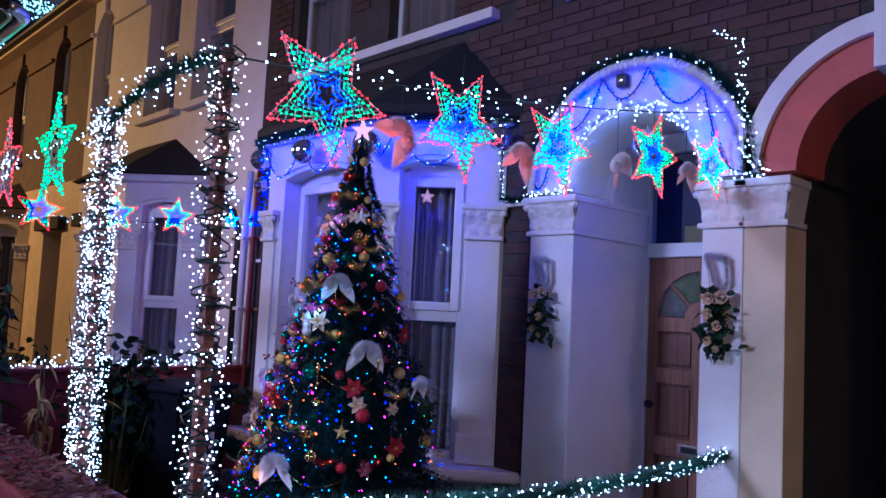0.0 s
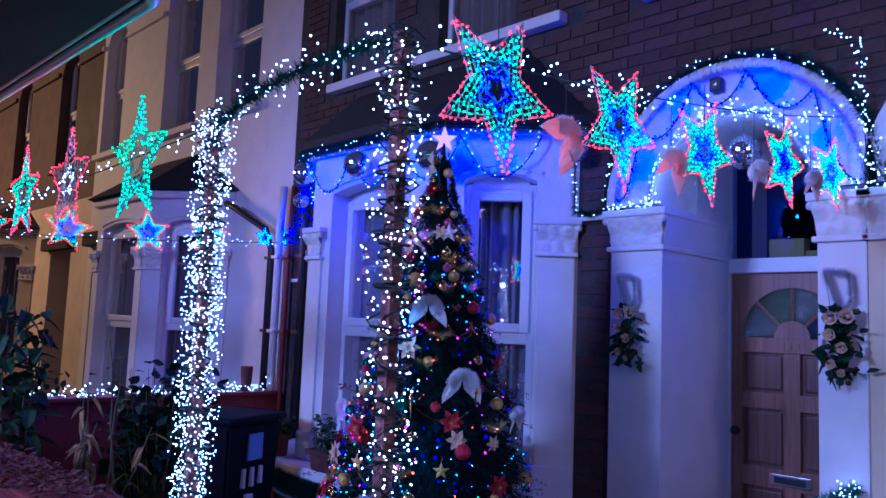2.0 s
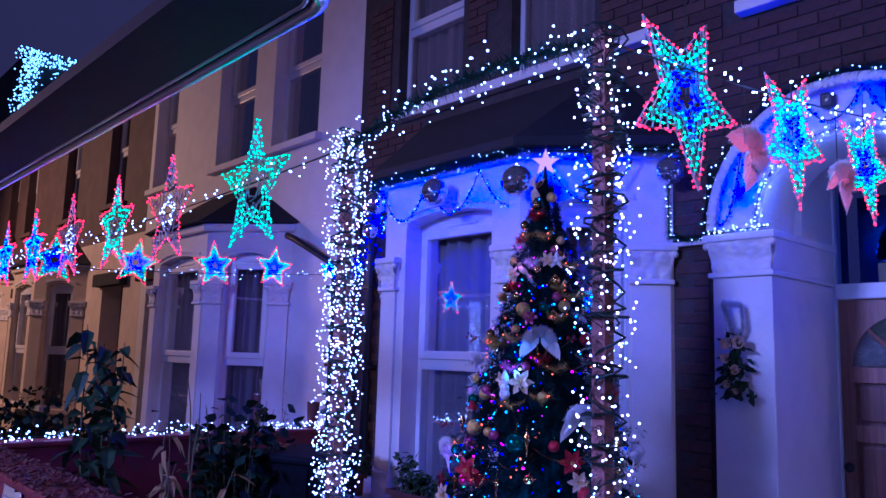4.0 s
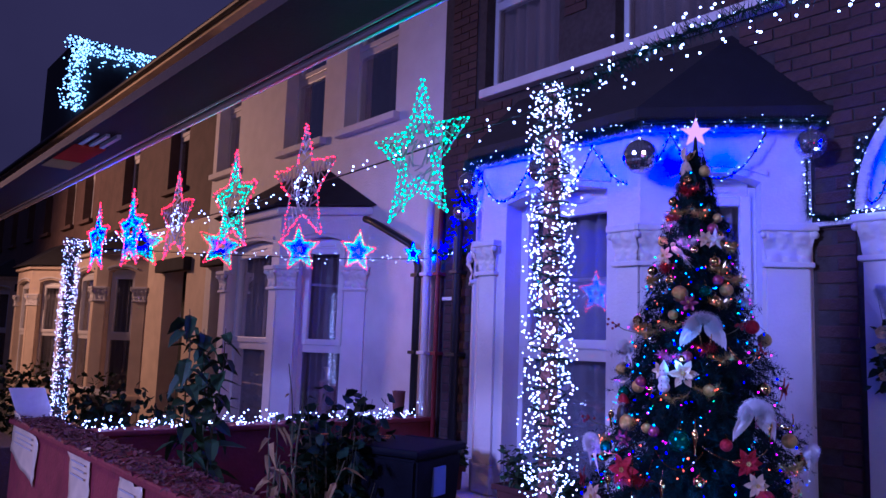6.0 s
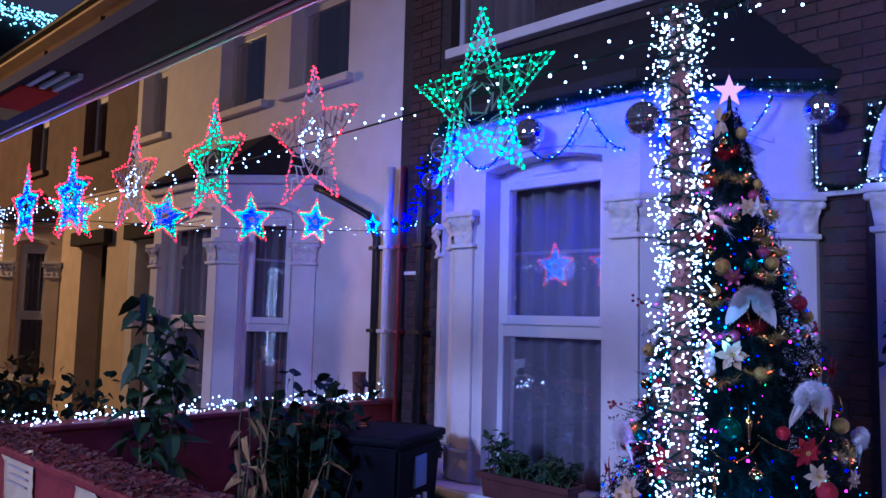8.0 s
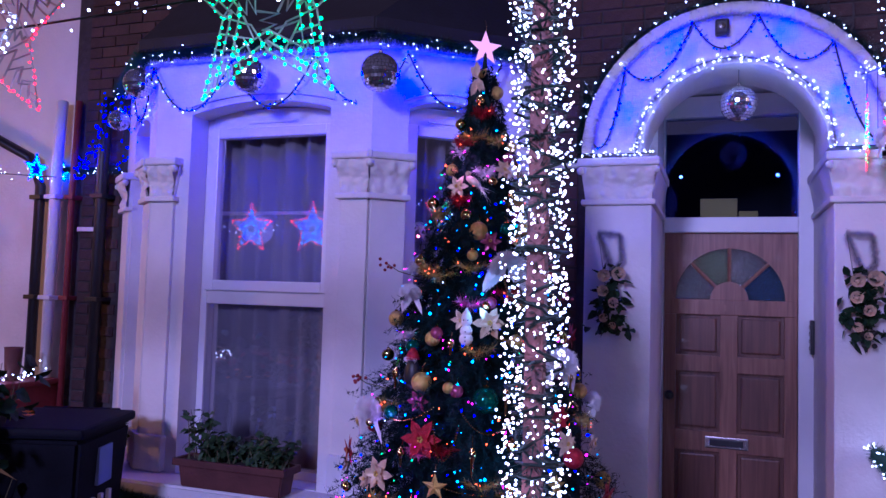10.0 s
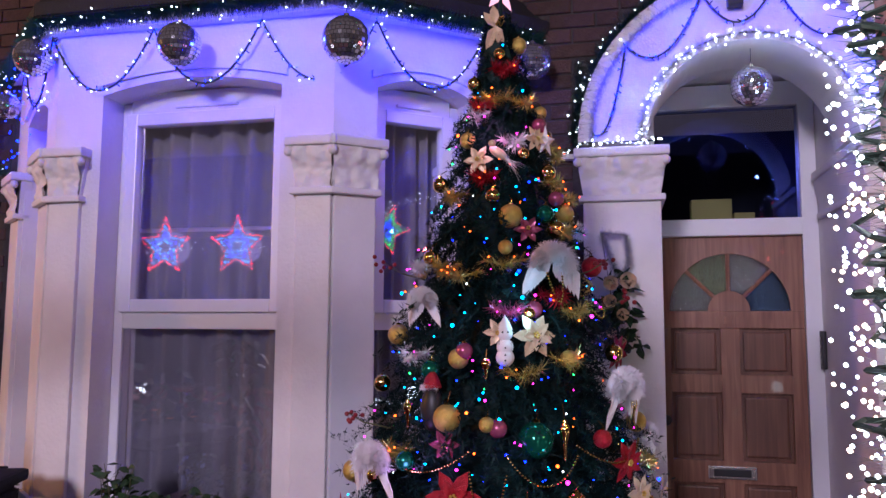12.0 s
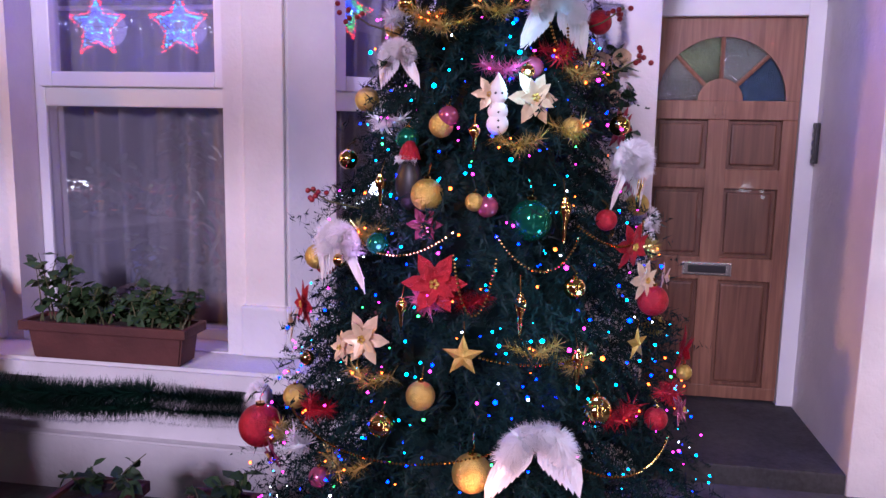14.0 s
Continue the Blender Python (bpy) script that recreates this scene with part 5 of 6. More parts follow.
for y in (3.18, 2.0):
    sp = thing("wall_spray", "silver tinsel spray with cream roses and dark berries on the pier", "wall spray", (WX - 0.075, y, 1.72), group="wall sprays")
    bow = [Vector((-0.03, 0.075, 0.25)), Vector((-0.03, -0.04, 0.24)), Vector((-0.03, -0.05, 0.10)), Vector((-0.03, 0.0, 0.05)), Vector((-0.03, 0.07, 0.245))]
    v, f = bristles(bow, 0.034, 2600, 0.0026)
    raw_part("tinsel_loop", v, f, SILVER, sp)["kind"] = "stuff"
    part("wire", tube(bow + [Vector((-0.02, 0, -0.25))], 0.0015, 5), WIRE, sp)
    pl = []
    for i in range(150):
        pl.append((pose(-0.03, rng.gauss(0, 0.038), rng.uniform(-0.27, 0.06), rng.uniform(-70, 70), rng.uniform(-60, 60), rng.uniform(90, 270)), rng.uniform(0.05, 0.085), 0.035, 0.2))
    leaves("foliage", pl, DARKLEAF, sp)
    for dy, dz, r in ((0.03, 0.02, 0.034), (-0.045, 0.03, 0.038), (0.035, -0.06, 0.03), (-0.02, -0.12, 0.028), (0.03, -0.2, 0.024), (-0.015, -0.24, 0.02)):
        rose(sp, (-0.06, dy, dz), r, PEACH)
    for i in range(7):
        bm = bmesh.new()
        bmesh.ops.create_icosphere(bm, subdivisions=2, radius=0.013)
        bmesh.ops.translate(bm, vec=(-0.055, rng.uniform(-0.05, 0.05), rng.uniform(-0.29, -0.22)), verts=bm.verts)
        part("berry", bm, BLACK, sp, smooth=True)

# tinsel under the sill, low garland across the path
ob = tagged(new("sill_tinsel"), "dark green and silver tinsel hanging under the bay sill", "tinsel", "tinsel garlands")
sw = []
kn = along([Vector((WX - 0.1, A[1] - 0.25, 0)), Vector((B[0] - 0.25, B[1] - 0.12, 0)), Vector((C[0] - 0.25, C[1] + 0.12, 0)), Vector((WX - 0.1, D[1] + 0.25, 0))], 0.85)
for a, b in zip(kn, kn[1:]):
    sw += sag((a.x, a.y, 0.49), (b.x, b.y, 0.48), 0.03, 10)
v, f = bristles(sw, 0.07, 19000, 0.0028)
raw_part("green_strand", v, f, TINSEL, ob)["kind"] = "stuff"
v, f = bristles([p - Vector((0.012, 0, 0.05)) for p in sw], 0.055, 13000, 0.0026)
raw_part("lower_green_strand", v, f, TINSEL, ob)["kind"] = "stuff"
v, f = bristles([p - Vector((0.02, 0, 0.098)) for p in sw], 0.02, 3200, 0.0012)
raw_part("silver_strand", v, f, SILVER, ob)["kind"] = "stuff"
light_string("path_garland", sag((1.30, 1.90, 1.05), (3.98, 1.95, 0.94), 0.06, 24), 0.010, L_WHITE, "green tinsel garland with white lights strung low across the path", 0.004, 0.02, tinsel=5000, tinsel_r=0.055)
light_string("party_wall_garland", [Vector(p) for p in ((1.08, 7.0, 0.99), (2.4, 7.02, 0.985), (3.95, 7.0, 0.985))], 0.0085, L_WHITE, "white fairy lights lying along the party wall", 0.0056, 0.03)


# ---------------------------------------------------------------- plants and pots
def trough(name, at, rz, l, w, h, label, n_leaf, spread, tall=0.0):
    ob = thing(name, label, "planter", at, rz, group="terracotta planters")
    bm = bmesh.new()
    pr = [(-l / 2 + 0.02, -w / 2 + 0.02), (l / 2 - 0.02, -w / 2 + 0.02), (l / 2 - 0.02, w / 2 - 0.02), (-l / 2 + 0.02, w / 2 - 0.02)]
    lo = [bm.verts.new((x * 0.94, y * 0.9, 0)) for x, y in pr]
    hi = [bm.verts.new((x, y, h)) for x, y in pr]
    bm.faces.new(lo[::-1])
    for i in range(4):
        bm.faces.new((lo[i], lo[(i + 1) % 4], hi[(i + 1) % 4], hi[i]))
    bmesh.ops.bevel(bm, geom=list(bm.edges), offset=0.006, segments=2, affect="EDGES")
    part("trough", bm, TERRACOTTA, ob)
    rim = bmesh.new()
    for a in ((-l / 2, l / 2, -w / 2, -w / 2 + 0.02), (-l / 2, l / 2, w / 2 - 0.02, w / 2), (-l / 2, -l / 2 + 0.02, -w / 2 + 0.02, w / 2 - 0.02), (l / 2 - 0.02, l / 2, -w / 2 + 0.02, w / 2 - 0.02)):
        add_box(rim, *a, h - 0.03, h + 0.006, bevel=0.004)
    part("rim", rim, TERRACOTTA, ob)
    part("soil", box(-l / 2 + 0.02, l / 2 - 0.02, -w / 2 + 0.02, w / 2 - 0.02, h - 0.03, h - 0.008), SOIL, ob)
    pl = []
    stems = bmesh.new()
    for i in range(max(4, n_leaf // 9)):
        x0, y0 = rng.uniform(-l / 2, l / 2) * 0.9, rng.uniform(-w / 2, w / 2) * 0.6
        hh = rng.uniform(0.5, 1.0) * (spread + (tall if x0 > l * 0.3 else 0))
        x1, y1 = x0 + rng.gauss(0, 0.04), y0 + rng.gauss(0, 0.04) - 0.02
        add_tube(stems, [(x0, y0, h - 0.02), ((x0 + x1) / 2, (y0 + y1) / 2, h + hh * 0.55), (x1, y1, h + hh)], [0.004, 0.003, 0.0015], 4)
        for k in range(9):
            s_ = rng.uniform(0.2, 1.0)
            pl.append((pose(x0 + (x1 - x0) * s_, y0 + (y1 - y0) * s_, h + hh * s_, rng.uniform(-50, 50), rng.uniform(-40, 40), rng.uniform(0, 360)), rng.uniform(0.035, 0.065), rng.uniform(0.03, 0.045), rng.uniform(0, 0.5)))
    part("stem", stems, STEM, ob)
    leaves("foliage", pl, LEAF, ob)
    return ob


trough("window_box", (3.29, 4.99, 0.578), 90, 0.67, 0.17, 0.14, "long terracotta window box with green leafy plants on the sill", 560, 0.14, 0.16)
trough("plant_pot", (3.38, 5.93, 0.578), 60, 0.2, 0.18, 0.16, "square terracotta pot with a small plant on the sill", 130, 0.13)
trough("plant_pot", (3.60, 3.93, 0.578), 40, 0.36, 0.18, 0.16, "terracotta planter with trailing leaves on the side sill", 420, 0.32)
trough("plant_pot", (2.78, 4.74, -0.03), 90, 0.25, 0.2, 0.335, "brown trough on the yard floor below the sill", 30, 0.1)
trough("plant_pot", (2.78, 4.34, -0.03), 90, 0.22, 0.2, 0.33, "brown trough on the yard floor below the sill", 30, 0.1)


def tall_plant(name, at, h, n, leaf_l, leaf_w, mat, label, lean=0.06, stems=1, droop=0.5, low=0.15):
    ob = thing(name, label, "plant", at, group="")
    pl = []
    for s_ in range(stems):
        bx, by = (rng.gauss(0, 0.06), rng.gauss(0, 0.06)) if stems > 1 else (0, 0)
        tx, ty = bx + rng.gauss(0, lean), by + rng.gauss(0, lean)
        hh = h * rng.uniform(0.75, 1.0) if stems > 1 else h
        pts = [Vector((bx + (tx - bx) * k / 8 + 0.01 * math.sin(k * 2 + s_), by + (ty - by) * k / 8, hh * k / 8)) for k in range(9)]
        part("stem", tube(pts, [0.012 - 0.0012 * k for k in range(9)], 6), STEM, ob)
        for i in range(n // stems):
            k = low + (1 - low) * i / (n // stems)
            p = pts[0].lerp(pts[-1], k)
            pl.append((pose(*p, 0, 0, i * 137.5) @ pose(0, 0, 0, rng.uniform(-25, 25), rng.uniform(-25, 40), 0), leaf_l * rng.uniform(0.6, 1.1) * (1.1 - 0.5 * k), leaf_w * rng.uniform(0.7, 1.1), droop * rng.uniform(0.6, 1.3)))
    leaves("foliage", pl, mat, ob)
    return ob


tall_plant("tall_plant", (1.53, 5.95, -0.03), 2.05, 150, 0.25, 0.085, LEAF, "tall leafy green plant with drooping leaves in the yard", stems=3, droop=0.55, lean=0.08)
tall_plant("dry_plant", (1.72, 5.5, -0.03), 1.25, 70, 0.2, 0.045, DRYLEAF, "withered yellow-brown plant in the yard", stems=5, droop=0.9, lean=0.14)
tall_plant("twig_plant", (2.05, 5.8, -0.03), 1.75, 14, 0.06, 0.02, DRYLEAF, "thin bare twiggy plant in the yard", stems=2, lean=0.1)
bush = thing("round_leaf_bush", "dark round-leaved bush with a few orange blooms", "bush", (2.42, 5.95, -0.03))
pl = []
bst = bmesh.new()
for i in range(90):
    a, rr, hh = rng.uniform(0, 6.28), 0.34 * math.sqrt(rng.random()), rng.uniform(0.75, 1.38)
    tip = Vector((rr * math.cos(a), rr * math.sin(a), hh * (1 - 0.25 * rr)))
    add_tube(bst, [(tip.x * 0.2, tip.y * 0.2, 0), (tip.x * 0.7, tip.y * 0.7, tip.z * 0.6), tip], [0.008, 0.005, 0.002], 4)
    for k in range(9):
        q = tip * rng.uniform(0.6, 1.0)
        pl.append((pose(q.x + rng.gauss(0, 0.05), q.y + rng.gauss(0, 0.05), q.z + rng.gauss(0, 0.04), rng.uniform(-60, 60), rng.uniform(-60, 60), rng.uniform(0, 360)), rng.uniform(0.06, 0.1), rng.uniform(0.06, 0.095), 0.15))
part("branch", bst, STEM, bush)
leaves("foliage", pl, DARKLEAF, bush)
for i in range(6):
    a, bloom = rng.uniform(2.5, 6.5), rng.uniform(1.0, 1.15)
    bm = bmesh.new()
    for k in range(6):
        v, f = leaf_shape(0.03, 0.02, 0.2)
        m = pose(0.3 * math.cos(a), 0.3 * math.sin(a) - 0.05, bloom) @ pose(0, 0, 0, 0, 0, k * 60) @ pose(0, 0, 0, 0, -30, 0)
        vv = [bm.verts.new(m @ Vector(q)) for q in v]
        for face in f:
            bm.faces.new([vv[j] for j in face])
    bmesh.ops.remove_doubles(bm, verts=bm.verts, dist=0.0005)
    part("flower", bm, material("orange_petal", (0.7, 0.22, 0.03), 0.6), bush)

# wheelie bin with painted marks
wb = thing("wheelie_bin", "dark plastic wheelie bin with white painted marks", "bin", (2.80, 5.75, -0.03), 20)
bm = bmesh.new()
lo = [bm.verts.new((x * 0.8, y * 0.85, 0.08)) for x, y in ((-0.29, -0.29), (0.29, -0.29), (0.29, 0.29), (-0.29, 0.29))]
hi = [bm.verts.new((x, y, 0.93)) for x, y in ((-0.29, -0.29), (0.29, -0.29), (0.29, 0.29), (-0.29, 0.29))]
bm.faces.new(lo[::-1])
bm.faces.new(hi)
for i in range(4):
    bm.faces.new((lo[i], lo[(i + 1) % 4], hi[(i + 1) % 4], hi[i]))
bmesh.ops.bevel(bm, geom=list(bm.edges), offset=0.02, segments=3, affect="EDGES")
part("body", bm, BINMAT, wb)
lid = part("lid", box(-0.31, 0.32, -0.31, 0.31, 0.935, 0.985, bevel=0.02), BINMAT, wb)
part("handle", tube([(0.3, -0.2, 0.96), (0.36, -0.2, 0.97), (0.36, 0.2, 0.97), (0.3, 0.2, 0.96)], 0.014, 8), BINMAT, lid)
for y in (-0.22, 0.22):
    wh = part("wheel", add_lathe(bmesh.new(), [(0, -0.025), (0.09, -0.025), (0.1, -0.015), (0.1, 0.015), (0.09, 0.025), (0, 0.025)], 18, pose(0.24, y, 0.10, 90)), BLACK, wb, smooth=True)
for k, (x0, z0, ww, hh) in enumerate(((-0.12, 0.50, 0.03, 0.13), (-0.03, 0.50, 0.03, 0.13), (0.06, 0.51, 0.03, 0.12), (-0.07, 0.34, 0.07, 0.11))):
    part("painted_bar", box(x0, x0 + ww, -0.292, -0.262, z0, z0 + hh, bevel=0.004), FUR, wb, "white painted mark")
part("sticker", box(-0.08, 0.07, -0.296, -0.27, 0.68, 0.86, bevel=0.004), material("pale_blue_sticker", (0.25, 0.36, 0.6), 0.5), wb, "pale blue sticker")
sb = thing("black_sack", "tied black plastic sack beside the bin", "sack", (3.25, 6.55, -0.03))
bm = bmesh.new()
bmesh.ops.create_icosphere(bm, subdivisions=3, radius=1)
for v in bm.verts:
    n_ = noise.noise(v.co * 2.5)
    v.co = Vector((v.co.x * 0.26, v.co.y * 0.24, 0.44 + v.co.z * 0.44)) * (1 + 0.12 * n_)
    if v.co.z > 0.7:
        v.co.x *= 0.6
        v.co.y *= 0.6
part("bag", bm, BLACK, sb, smooth=True)
tp = thing("terracotta_jar", "small terracotta jar on the party wall", "pot", (3.70, 7.02, 0.966))
part("body", add_lathe(bmesh.new(), [(0, 0), (0.04, 0), (0.05, 0.09), (0.055, 0.2), (0.058, 0.22), (0.048, 0.22), (0.045, 0.15), (0, 0.14)], 18), TERRACOTTA, tp, smooth=True)


# ---------------------------------------------------------------- ornaments on the tree
def on_tree(angle, z, k=1.02):
    """Pose on the tree's surface: local -y points outwards, z up."""
    R = tree_radius(z) * k
    a = radians(angle)
    return Matrix.Translation((TX + R * math.cos(a), TY + R * math.sin(a), TZ0 + z)) @ Matrix.Rotation(a + math.pi / 2, 4, "Z")


def bauble(angle, z, r, mat, label, k=1.02):
    ob = tagged(new("bauble"), label, "bauble", "tree baubles")
    ob.matrix_basis = on_tree(angle, z, k)
    bm = bmesh.new()
    bmesh.ops.create_uvsphere(bm, u_segments=24, v_segments=16, radius=r)
    part("ball", bm, mat, ob, smooth=True)
    part("cap", add_lathe(bmesh.new(), [(r * 0.22, r * 0.95), (r * 0.22, r * 1.12), (0, r * 1.15)], 10), SHINYGOLD, ob)
    part("loop", tube([(0, 0, r * 1.1), (0.004, 0, r * 1.35), (0, 0.02, r * 1.9)], 0.0012, 4), SHINYGOLD, ob)
    return ob


for a, z, r in ((195, 1.88, 0.034), (167, 1.34, 0.036), (150, 2.12, 0.024), (169, 1.49, 0.027), (250, 2.44, 0.026), (172, 0.93, 0.031), (185, 0.79, 0.041), (220, 1.49, 0.024), (245, 1.9, 0.028), (120, 1.55, 0.03), (105, 1.15, 0.033), (275, 1.3, 0.03), (300, 1.7, 0.03), (80, 1.75, 0.028), (290, 0.95, 0.034), (130, 0.85, 0.03)):
    bauble(a, z, r, GOLD, "gold glitter bauble hanging on the tree")
for a, z, r in ((135, 2.31, 0.022), (137, 1.77, 0.022), (230, 1.85, 0.026), (182, 1.94, 0.022), (250, 2.14, 0.022), (163, 0.86, 0.028), (213, 1.15, 0.024), (215, 0.9, 0.034), (236, 2.02, 0.024), (262, 1.5, 0.026), (310, 1.2, 0.028), (95, 1.4, 0.026), (115, 2.0, 0.024), (185, 2.4, 0.018)):
    bauble(a, z, r, SHINYGOLD, "shiny gold mirrored bauble hanging on the tree")
for a, z, r in ((112, 0.72, 0.056), (243, 1.10, 0.036), (227, 1.29, 0.024), (232, 0.86, 0.026), (265, 1.75, 0.03), (80, 1.1, 0.034)):
    bauble(a, z, r, REDG, "red glitter bauble hanging on the tree", 1.06)
bauble(202, 1.29, 0.046, GREENG, "large dark green mirrored bauble on the tree", 0.95)
for a, z in ((187, 1.32), (148, 0.72), (205, 1.62)):
    bauble(a, z, 0.024, PINKG, "pink satin bauble hanging on the tree")


def flower(angle, z, r, mat, label, heart=GOLD):
    ob = tagged(new("fabric_flower"), label, "flower", "tree flowers")
    ob.matrix_basis = on_tree(angle, z, 1.04) @ pose(0, 0, 0, rng.uniform(-15, 15), 0, rng.uniform(-15, 15))
    for ring, (n, l, tilt) in enumerate(((6, 1.0, 12), (5, 0.75, 32))):
        for k in range(n):
            v, f = leaf_shape(r * l, r * 0.52 * l, 0.18)
            m = pose(0, -0.006 - 0.006 * ring, 0, 0, 360 * k / n + ring * 30, 0) @ pose(0, 0, 0, 90 - 0, 0, 0) @ pose(0, 0, 0, 0, -tilt, 0)
            bm = bmesh.new()
            vv = [bm.verts.new(m @ Vector(q)) for q in v]
            for face in f:
                bm.faces.new([vv[i] for i in face])
            p = part("petal", bm, mat, ob)
            p.modifiers.new("thick", "SOLIDIFY").thickness = 0.0012
    for k in range(5):
        bm = bmesh.new()
        bmesh.ops.create_icosphere(bm, subdivisions=1, radius=r * 0.07)
        bmesh.ops.translate(bm, vec=(r * 0.1 * math.cos(k * 1.26), -0.022, r * 0.1 * math.sin(k * 1.26)), verts=bm.verts)
        part("stamen", bm, heart, ob)
    return ob


for a, z, r, mat, lab in ((203, 1.55, 0.062, PEACH, "gold-cream fabric poinsettia on the tree"), (155, 1.03, 0.062, PEACH, "gold-cream fabric poinsettia on the tree"), (173, 1.16, 0.07, REDG, "red glitter poinsettia on the tree"), (237, 1.23, 0.06, REDG, "red glitter poinsettia on the tree"), (124, 1.06, 0.06, REDG, "red glitter poinsettia on the tree"), (240, 1.15, 0.05, PEACH, "gold-cream fabric poinsettia on the tree"), (168, 2.05, 0.045, PEACH, "gold-cream fabric poinsettia on the tree"), (285, 1.5, 0.06, REDG, "red glitter poinsettia on the tree"), (262, 0.95, 0.065, REDG, "red glitter poinsettia on the tree"), (95, 0.95, 0.06, PEACH, "gold-cream fabric poinsettia on the tree")):
    flower(a, z, r, mat, lab)


def wings(m, w, label, mat=FUR):
    """A pair of feather wings: fluffy top and long feathers below."""
    ob = tagged(new("feather_wings"), label, "feather wings", "feather wings")
    ob.matrix_basis = m
    for side in (-1, 1):
        path = [Vector((0.0, -0.02, w * 0.16)), Vector((side * w * 0.2, -0.024, w * 0.12)), Vector((side * w * 0.33, -0.014, -w * 0.12))]
        v, f = bristles(path, w * 0.20, 2600, 0.0026, droop=0.3, curl=0.4)
        raw_part("down", v, f, mat, ob)["kind"] = "stuff"
        bm = bmesh.new()
        bmesh.ops.create_icosphere(bm, subdivisions=2, radius=1)
        bmesh.ops.transform(bm, matrix=pose(side * w * 0.17, -0.008, w * 0.03, 0, side * 34, 0) @ Matrix.Diagonal((w * 0.24, 0.022, w * 0.15, 1)), verts=bm.verts)
        part("pad", bm, mat, ob, smooth=True)
        for k in range(7):
            t = k / 6
            l = w * (0.34 + 0.26 * t)
            v, f = leaf_shape(l, w * 0.17, 0.08)
            mm = pose(side * w * (0.10 + 0.26 * t), -0.008 - 0.001 * k, w * (0.02 - 0.10 * t), 0, 90 - side * (2 + 14 * t), 0) @ pose(0, 0, 0, 90, 0, 0)
            bm = bmesh.new()
            vv = [bm.verts.new(mm @ Vector(q)) for q in v]
            for face in f:
                bm.faces.new([vv[i] for i in face])
            p = part("feather", bm, mat, ob)
            p.modifiers.new("thick", "SOLIDIFY").thickness = 0.0012
    return ob


for a, z, w in ((217, 1.76, 0.17), (245, 1.42, 0.18), (140, 1.23, 0.17), (198, 0.86, 0.19), (147, 1.65, 0.12), (290, 1.25, 0.14), (100, 0.75, 0.15)):
    wings(on_tree(a, z, 1.08), w, "white feather angel wings hung on the tree")
# feather wings hanging between the stars over the path
for x, z, turn in ((1.72, 2.18, 55), (2.32, 2.22, 20), (2.98, 2.30, -30), (3.58, 2.36, 10)):
    wg = wings(pose(x, 2.0, z, 0, turn, 0), 0.15, "white feather wings lit pink by the stars")
    up = 2.28 + 0.47 * (x - 1.08) / 2.92 - 0.04 - z
    part("thread", tube([(0, 0, 0), (-up * math.sin(radians(turn)), 0, up * math.cos(radians(turn)))], 0.0016, 4), WIRE, wg)


def tinsel_tuft(angle, z, r, mat, label, n=250):
    ob = tagged(new("tinsel_tuft"), label, "tinsel", "tree tinsel")
    ob.matrix_basis = on_tree(angle, z, 0.99)
    v, f = bristles([(-r * 1.1, 0, 0.006), (0, -0.02, -0.012), (r * 1.1, 0, 0.006)], 0.033, n, 0.0021, curl=0.9)
    raw_part("strand", v, f, mat, ob)["kind"] = "stuff"
    bulbs("bead_lamps", [(rng.uniform(-r, r), -0.022 - 0.02 * rng.random(), rng.gauss(0, 0.014)) for _ in range(2)], 0.0024, L_ORANGE if mat in (GOLDT, REDG) else L_PINK, ob)
    return ob


for a, z, r in ((197, 1.46, 0.05), (166, 1.72, 0.05), (190, 1.75, 0.05), (157, 0.95, 0.05), (200, 1.03, 0.05), (219, 2.24, 0.03), (154, 0.76, 0.05), (180, 2.25, 0.04), (150, 1.95, 0.03), (230, 1.62, 0.04), (255, 1.95, 0.06), (265, 2.1, 0.05), (270, 1.2, 0.06), (235, 1.85, 0.04)):
    tinsel_tuft(a, z, r, GOLDT, "gold tinsel wound on the branches")
for a, z, r in ((218, 1.66, 0.04), (222, 0.88, 0.05), (195, 2.35, 0.03), (175, 2.0, 0.03), (140, 0.85, 0.04)):
    tinsel_tuft(a, z, r, REDG, "red tinsel wound on the branches")
for a, z, r in ((143, 1.5, 0.045), (160, 2.2, 0.03), (128, 1.75, 0.04)):
    tinsel_tuft(a, z, r, SILVER, "silver tinsel wound on the branches")
for i in range(15):
    mat, tone = ((GOLDT, "gold"), (PINKT, "pink"), (GOLDT, "gold"), (SILVER, "silver"), (REDG, "red"))[i % 5]
    tinsel_tuft(125 + (i * 47) % 150, 0.75 + (i * 0.37) % 1.6, 0.03 + 0.004 * (i % 4), mat, tone + " tinsel wound on the branches", 240)


def solid_star(m, r, mat, name, label, group):
    ob = tagged(new(name), label, "star", group)
    ob.matrix_basis = m
    bm = bmesh.new()
    rim = [bm.verts.new(p) for p in star_points(r, 0.42)]
    f_, b_ = bm.verts.new((0, -r * 0.22, 0)), bm.verts.new((0, r * 0.22, 0))
    for i in range(10):
        bm.faces.new((rim[i], rim[(i + 1) % 10], f_))
        bm.faces.new((rim[(i + 1) % 10], rim[i], b_))
    part("star_body", bm, mat, ob)
    part("hook", tube([(0, 0, r), (0.002, 0, r * 1.3), (0, 0.01, r * 1.6)], 0.0012, 4), SHINYGOLD, ob)
    return ob


